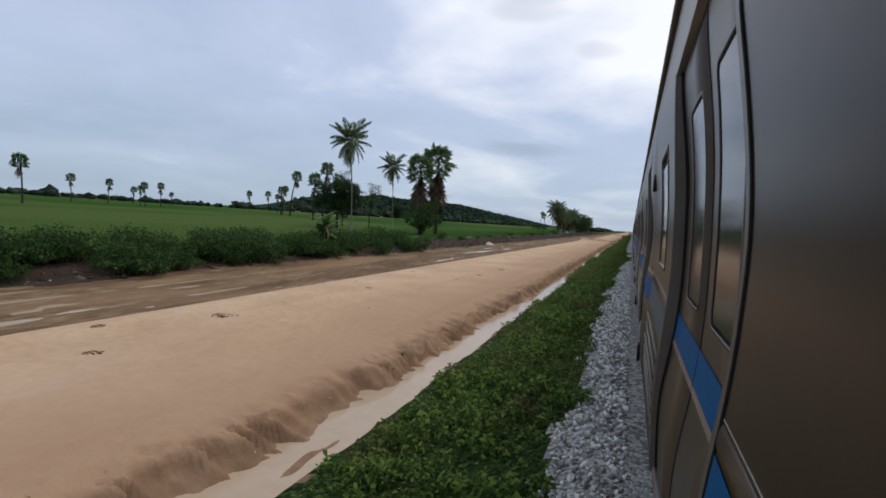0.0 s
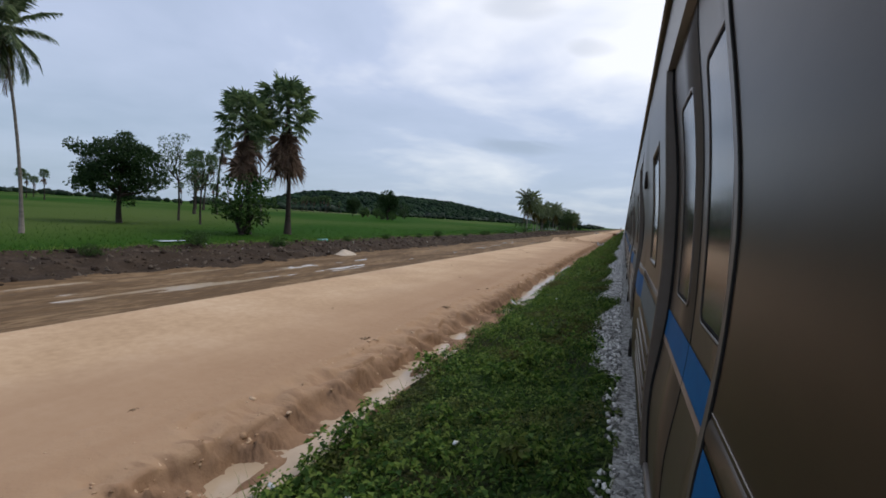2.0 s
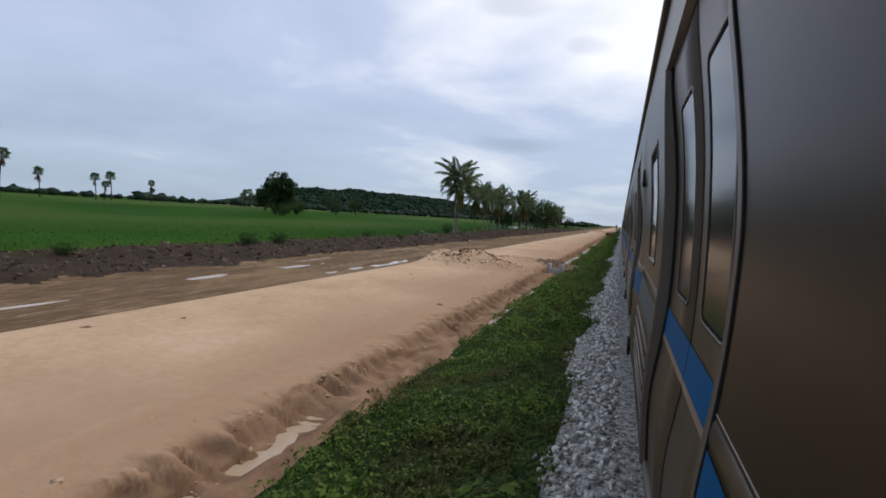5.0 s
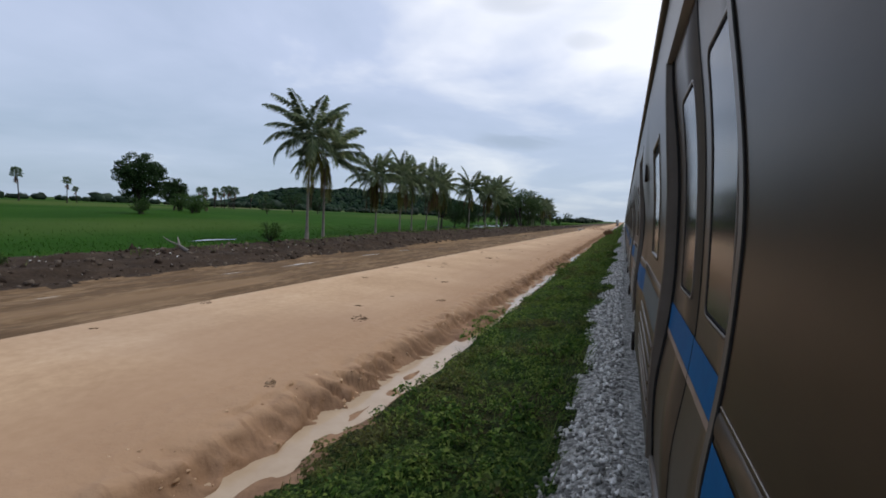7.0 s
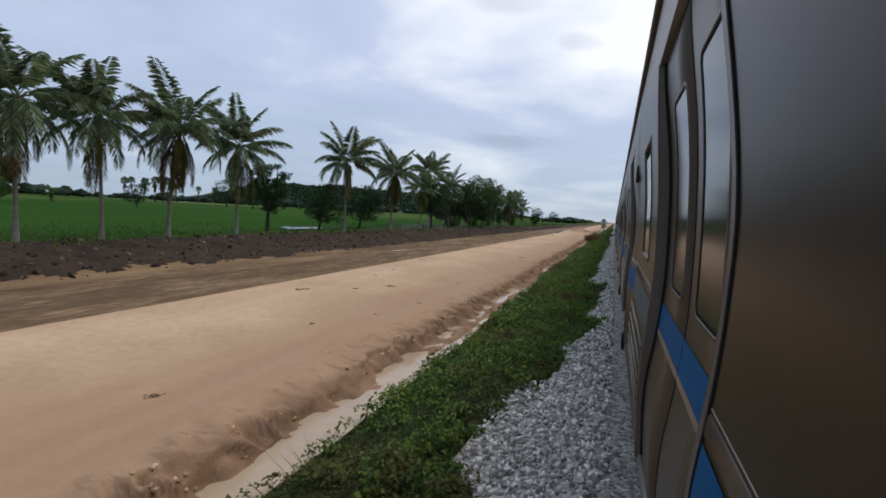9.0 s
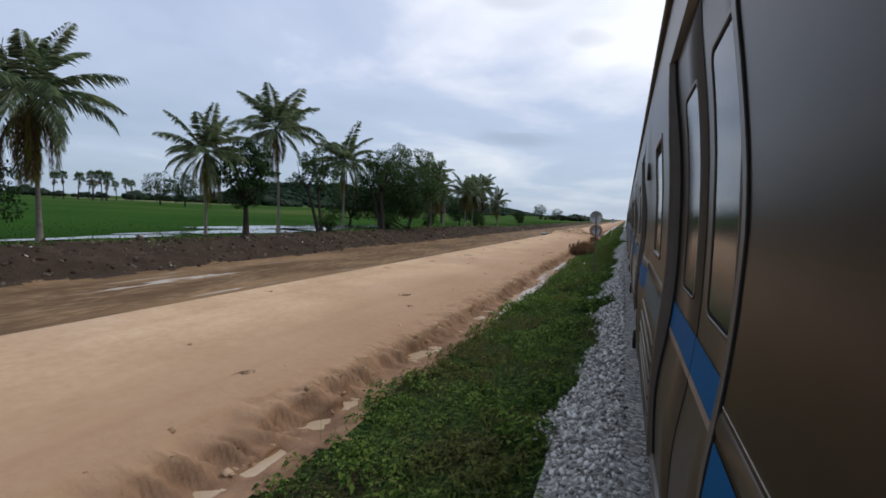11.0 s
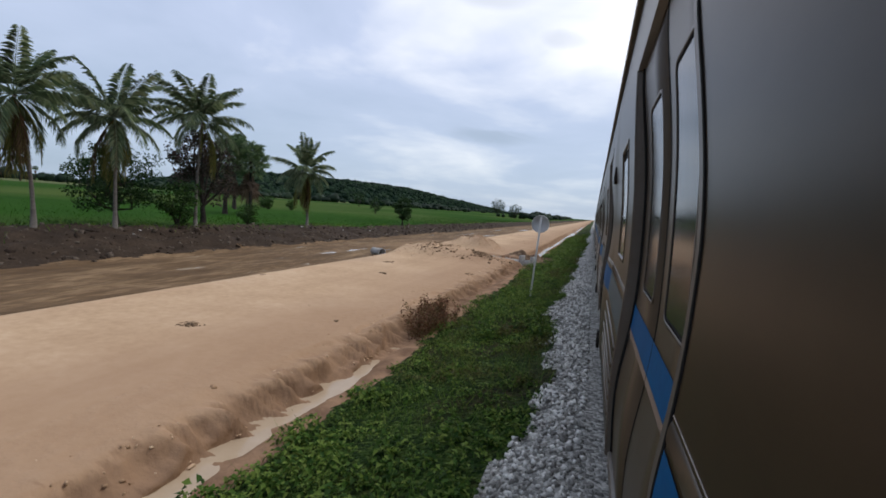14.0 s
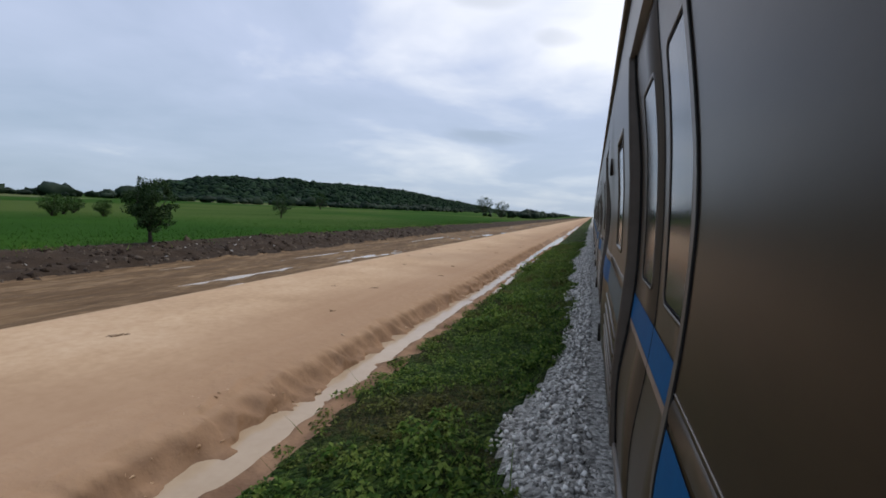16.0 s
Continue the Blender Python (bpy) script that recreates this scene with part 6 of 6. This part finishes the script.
def skin_x(z, prof=None):
    zs, xs = zip(*(prof or SKIN))
    z = np.asarray(z, float)
    return (np.interp(z - 0.06, zs, xs) + np.interp(z, zs, xs) * 2 + np.interp(z + 0.06, zs, xs)) / 4


def skin_grid(y0, y1, z0, z1, dx=0.0, nz=None, thick=0.0, prof=None, columns=None):
    """A curved panel of the side, set dx inwards from its section. columns: (along, share of NEAR in the section)."""
    nz = nz or max(2, int((z1 - z0) / 0.05))
    z = np.linspace(z0, z1, nz + 1)
    cols = columns or [(y0, 0.0), (y1, 0.0)]
    m = len(cols)
    base, dish = skin_x(z, prof), skin_x(z, NEAR)
    v = [(base[i] * (1 - w) + dish[i] * w + dx, y, z[i]) for i in range(nz + 1) for y, w in cols]
    f = []
    for i in range(nz):
        for j in range(m - 1):
            a = m * i + j
            f += [(a, a + m, a + m + 1), (a, a + m + 1, a + 1)]
    if thick:
        n_ = len(v)
        v += [(q[0] + thick, q[1], q[2]) for q in v]
        for i in range(nz):
            a, e_ = m * i, m * i + m - 1
            f += [(a, a + n_ + m, a + m), (a, a + n_, a + n_ + m), (e_, e_ + m, e_ + n_ + m), (e_, e_ + n_ + m, e_ + n_)]
        for j in range(m - 1):
            a = m * nz + j
            f += [(j, j + 1, n_ + j + 1), (j, n_ + j + 1, n_ + j), (a, a + n_ + 1, a + 1), (a, a + n_, a + n_ + 1)]
    return np.array(v), np.array(f)


def rounded(y0, y1, z0, z1, rad, dx, width, proud, prof=None):
    """A rounded rectangular frame that lies on the side: outer and inner outline with depth."""
    pts = []
    for cy, cz, a0 in ((y1 - rad, z1 - rad, 0), (y0 + rad, z1 - rad, 90), (y0 + rad, z0 + rad, 180), (y1 - rad, z0 + rad, 270)):
        for k in range(6):
            a = radians(a0 + k * 18)
            pts.append((cy + rad * math.cos(a), cz + rad * math.sin(a), math.cos(a), math.sin(a)))
        ly, lz = pts[-1][0], pts[-1][1]
        span = (z1 - z0 - 2 * rad) if a0 in (90, 270) else 0
        for k in range(1, 12 if span else 1):          # the upright sides follow the curve of the section
            q = span * k / 12
            pts.append((ly, lz - q if a0 == 90 else lz + q, pts[-1][2], pts[-1][3]))
    v = []
    for off, d in ((0, 0.012), (0, -proud), (width, -proud), (width, 0.012)):
        for cy, cz, a, b_ in pts:
            yy, zz_ = cy - a * off, cz - b_ * off
            v.append((float(skin_x(zz_, prof)) + dx + d, yy, zz_))
    n_ = len(pts)
    f = []
    for lay in range(3):
        for i in range(n_):
            k = (i + 1) % n_
            a, b_ = lay * n_, (lay + 1) * n_
            f += [(a + i, a + k, b_ + k), (a + i, b_ + k, b_ + i)]
    return np.array(v), np.array(f)


def near_columns(y0, y1, o):
    """Columns of the panel before a door: the section changes into NEAR over its first stretch."""
    ys = [y0] + [o + q for q in (0.10, 0.18, 0.26, 0.34, 0.42, 0.50, 0.7, 0.9) if y0 < o + q < y1] + [y1]
    return [(y, min(1.0, max(0.0, (y - o - 0.06) / 0.40)) ** 2 * (3 - 2 * min(1.0, max(0.0, (y - o - 0.06) / 0.40)))) for y in ys]


def belt(y0, y1, o, near):
    """A flat rounded belt moulding and the thin pale line that paints a highlight along its upper edge."""
    z0, z1 = 2.034, 2.092
    t = np.linspace(0, np.pi, 9)
    cols = near_columns(y0, y1, o) if near else [(y0, 0.0), (y1, 0.0)]
    v, f = [], []
    for y, w in cols:
        for a in t:
            z = (z0 + z1) / 2 - math.cos(a) * (z1 - z0) / 2
            x = float(skin_x(z)) * (1 - w) + float(skin_x(z, NEAR)) * w
            v.append((x + 0.002 - 0.008 * math.sin(a) ** 0.8, y, z))
    for i in range(len(cols) - 1):
        for j in range(8):
            a = i * 9 + j
            f += [(a, a + 9, a + 10), (a, a + 10, a + 1)]
    e_ = (len(cols) - 1) * 9
    f += [(e_, e_ + j, e_ + j + 1) for j in range(1, 8)]
    line = []
    for y, w in cols:
        line.append((float(skin_x(2.104)) * (1 - w) + float(skin_x(2.104, NEAR)) * w - 0.001, y, 2.104))
    if len(line) == 2:
        line.insert(1, tuple((np.array(line[0]) + line[1]) / 2))
    return (np.array(v), np.array(f)), tube(line, [0.0017] * len(line), 6)


def carriage():
    ob = thing("railway_carriage", "dull bronze-grey passenger carriage with a blue stripe and folding doors", "train carriage", "carriages of the train")
    gap = 0.22
    for k in range(4):
        o = k * BAY
        a0, a1 = o + DOOR[0], o + DOOR[1]
        w0, w1 = o + PANE[0], o + PANE[1]
        start, end = o + (gap if k == 0 else 0.0), o + BAY
        part("side_panel", single(*skin_grid(start, a0, 1.02, 3.86, columns=near_columns(start, a0, o)), M_SKIN, "side_panel", True), ob, "dirty bronze-grey steel panel")
        for q0, q1, q2, q3 in ((a0, a1, DOOR[3], 3.86), (a1, w0, 1.02, 3.86), (w0, w1, PANE[3], 3.86), (w0, w1, 1.02, PANE[2]), (w1, end, 1.02, 3.86)):
            part("side_panel", single(*skin_grid(q0, q1, q2, q3), M_SKIN, "side_panel", True), ob, "dirty bronze-grey steel panel")
    shell = Pile()
    shell.add(*block(0.34, 2.86, gap + 0.01, CAR - 0.01, 1.04, 3.84, 0.02))
    part("shell", shell.mesh("shell", M_UNDER), ob, "dark inner body")
    far = Pile()
    far.add(*block(2.87, 2.93, gap, CAR, 1.02, 3.86, 0.01))
    part("side_skin", far.mesh("side_skin", M_SKIN), ob)
    t = np.linspace(0, 1, 13)
    prof = np.stack([0.13 + 2.84 * t, 3.87 + 0.42 * np.sin(np.pi * t) ** 0.6], 1)
    v = [(q[0], y, q[1]) for y in (gap, CAR) for q in prof]
    f = []
    for i in range(12):
        f += [(i, i + 1, i + 14), (i, i + 14, i + 13)]
    f += [(0, i, i + 1) for i in range(1, 12)] + [(13, 13 + i + 1, 13 + i) for i in range(1, 12)]
    part("roof", single(np.array(v), np.array(f), M_ROOF, "roof", True), ob, "grey curved roof")
    part("gutter", single(*block(0.115, 0.175, gap, CAR, 3.83, 3.885, 0.012), M_TRIM, "gutter"), ob, "thin rain gutter")
    part("gangway", single(*block(0.55, 2.55, -0.05, gap, 1.2, 3.7, 0.02), M_RUBBER, "gangway"), ob, "black rubber gangway bellows")
    part("underframe", single(*block(0.32, 2.7, gap + 0.3, CAR - 0.3, 0.72, 1.03, 0.02), M_UNDER, "underframe"), ob, "black underframe")
    for k in range(4):
        o = k * BAY
        folding_door(ob, o)
        fr = part("window", single(*skin_grid(o + PANE[0], o + PANE[1], PANE[2], PANE[3] - 0.10, 0.004), M_PANE, "window", True), ob, "tinted window")
        part("window_frame", single(*rounded(o + PANE[0] - 0.02, o + PANE[1] + 0.02, PANE[2] - 0.02, PANE[3] + 0.02, 0.05, 0.0, 0.030, 0.006), M_DOORSKIN, "window_frame", False), fr, "steel window frame")
        # a black sheet stands in for the shade inside the open top light
        part("vent_gap", single(*skin_grid(o + PANE[0], o + PANE[1], PANE[3] - 0.10, PANE[3], 0.012), M_RUBBER, "vent_gap"), fr, "black sheet for the shade in the open top light")
        # stripe, moulding and ribs on the fixed panels
        for y0, y1, near in ((o + DOOR[1] + 0.045, o + BAY, False), (o + gap * (k == 0), o + DOOR[0] - 0.012, True)):
            cols = near_columns(y0, y1, o) if near else None
            part("stripe", single(*skin_grid(y0, y1, 1.80, 2.022, -0.003, columns=cols), M_BLUE if near else M_BLUEDULL, "stripe", True), ob, "blue painted stripe")
            mould, bead = belt(y0, y1, o, near)
            mo = part("moulding", single(*mould, M_DOORSKIN, "moulding", True), ob, "rounded belt moulding")
            # pale tube that puts the highlight of the moulding's groove into colour
            part("bead", single(*bead, M_GLINT, "bead", True), mo, "thin pale glint")
        for z in (1.70, 1.59, 1.48, 1.37, 1.26):
            x = float(skin_x(z))
            part("rib", single(*block(x - 0.011, x + 0.01, o + DOOR[1] + 0.10, o + BAY - 0.02, z - 0.018, z + 0.018, 0.007), M_DOORSKIN, "rib"), ob)
        x = float(skin_x(1.05))
        part("step", single(*block(x + 0.01, x + 0.14, o + DOOR[0] + 0.02, o + DOOR[1] - 0.02, 1.02, 1.075, 0.01), M_TRIM, "step"), ob, "door step plate")
        part("foot_iron", single(*block(x - 0.03, x + 0.01, o + 1.50, o + 1.72, 0.80, 1.01, 0.012), M_UNDER, "foot_iron"), ob, "black hanging foot iron")
        if k % 2:
            part("vent_hood", single(*block(float(skin_x(3.05)) - 0.030, float(skin_x(3.0)) + 0.01, o + 0.26, o + 0.42, 2.93, 3.11, 0.012), M_UNDER, "vent_hood"), ob, "small dark hinged vent standing open")
    for y in (3.4, 16.8):
        bg = part("bogie", single(*block(0.62, 2.5, y - 1.3, y + 1.3, 0.42, 0.66, 0.03), M_UNDER, "bogie"), ob, "black bogie frame")
        part("side_frame", single(*block(0.5, 0.61, y - 1.45, y + 1.45, 0.36, 0.6, 0.03), M_UNDER, "side_frame"), bg)
        for dy in (-1.0, 1.0):
            vv, ff = disc(0.40, -0.06, 0.06, 0.0, 0, 28)
            for x in (0.97, 2.07):
                wh = part("wheel", single(vv, ff, M_RAIL, "wheel"), bg)
                wh.matrix_basis = pose(x, y + dy, 0.555, 0, 0, 90)
    return ob


def reveal(y, z0, z1):
    """The side of the recess at the far end of a doorway: a narrow face from the skin to the leaves, with a rounded outer edge."""
    z = np.linspace(z0, z1, 44)
    out_, in_ = skin_x(z), skin_x(z, LEAF) + 0.01
    v = [(x, q, h) for i, h in enumerate(z) for x, q in ((out_[i] - 0.002, y + 0.04), (out_[i] - 0.007, y + 0.028), (out_[i] - 0.006, y + 0.010), (out_[i] + 0.004, y), (in_[i], y - 0.002))]
    f = []
    for i in range(43):
        for j in range(4):
            a = 5 * i + j
            f += [(a, a + 5, a + 6), (a, a + 6, a + 1)]
    return np.array(v), np.array(f)


def folding_door(ob, o):
    """A pair of door leaves in a recess, each with a tall pane, and the frame round them."""
    y0, y1, z0, z1 = o + DOOR[0], o + DOOR[1], DOOR[2], DOOR[3]
    fr = part("door_frame", single(*reveal(y1, 1.03, z1), M_JAMB, "door_frame", True), ob, "light steel door jamb")
    part("head", single(*skin_grid(y0, y1, z1 - 0.006, z1 + 0.004, -0.002, 2, thick=0.10), M_JAMB, "head"), fr, "steel underside of the door head")
    part("seal", single(*skin_grid(y1 - 0.050, y1 - 0.006, z0, z1 - 0.01, -0.010, thick=0.03, prof=LEAF), M_RUBBER, "seal"), fr, "black rubber seal")
    part("jamb", single(*skin_grid(y0 + 0.014, y0 + 0.095, z0, z1 - 0.01, 0.006, thick=0.05, prof=NEAR), M_JAMB, "jamb"), fr, "narrow light door jamb")
    part("lip", single(*skin_grid(y0 - 0.008, y0 + 0.013, z0, z1 - 0.01, -0.003, thick=0.03, prof=NEAR), M_RUBBER, "lip"), fr, "thin black rubber lip")
    mid_ = o + 2.10
    for a, b_, w0, w1 in ((y0 + 0.10, mid_ - 0.006, 1.50, 1.945), (mid_ + 0.006, y1 - 0.05, 2.275, 2.72)):
        w0, w1 = o + w0, o + w1
        leaf = part("door_leaf", single(*skin_grid(a, b_, z0, z1 - 0.01, 0, thick=0.03, prof=LEAF), M_DOORSKIN, "door_leaf", False), ob, "brown painted folding door leaf")
        part("pane", single(*skin_grid(w0 + 0.010, w1 - 0.010, 2.165, 3.125, -0.003, prof=LEAF), M_PANE, "pane", True), leaf, "tall tinted pane")
        part("pane_frame", single(*rounded(w0, w1, 2.155, 3.135, 0.06, 0, 0.014, 0.007, LEAF), M_JAMB, "pane_frame"), leaf, "rounded steel pane frame")
        part("gasket", single(*rounded(w0 + 0.013, w1 - 0.013, 2.168, 3.122, 0.05, 0, 0.014, 0.005, LEAF), M_RUBBER, "gasket"), leaf, "black rubber gasket")
        part("stripe", single(*skin_grid(a, b_, 1.886, 2.036, -0.004, prof=LEAF), M_BLUE, "stripe", True), leaf, "blue painted stripe")
        part("line", single(*skin_grid(a, b_, 1.852, 1.884, -0.004, prof=LEAF), M_TAN, "line", True), leaf, "tan painted line")
    part("seam", single(*skin_grid(mid_ - 0.010, mid_ + 0.010, z0, z1 - 0.01, -0.002, prof=LEAF), M_RUBBER, "seam"), fr, "dark seam between the leaves")


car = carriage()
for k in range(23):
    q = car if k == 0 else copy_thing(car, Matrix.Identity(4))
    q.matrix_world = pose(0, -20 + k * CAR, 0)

# track under the train
for x in (0.97, 2.07):
    rl = thing("rail", "worn brown steel rail on sleepers", "rail", "rails of the track", me=single(*block(x - 0.035, x + 0.035, -60, 480, 0.0, 0.155, 0.01), M_RAIL, "rail"))
tie = single(*block(0.55, 2.5, -0.12, 0.12, -0.13, -0.002, 0.015), M_TIE, "sleeper")
for k in range(260):
    ob = thing("sleeper", "grey concrete sleeper bedded in the ballast", "sleeper", "sleepers of the track", me=tie)
    ob.location = (0, -20 + k * 1.6, 0)
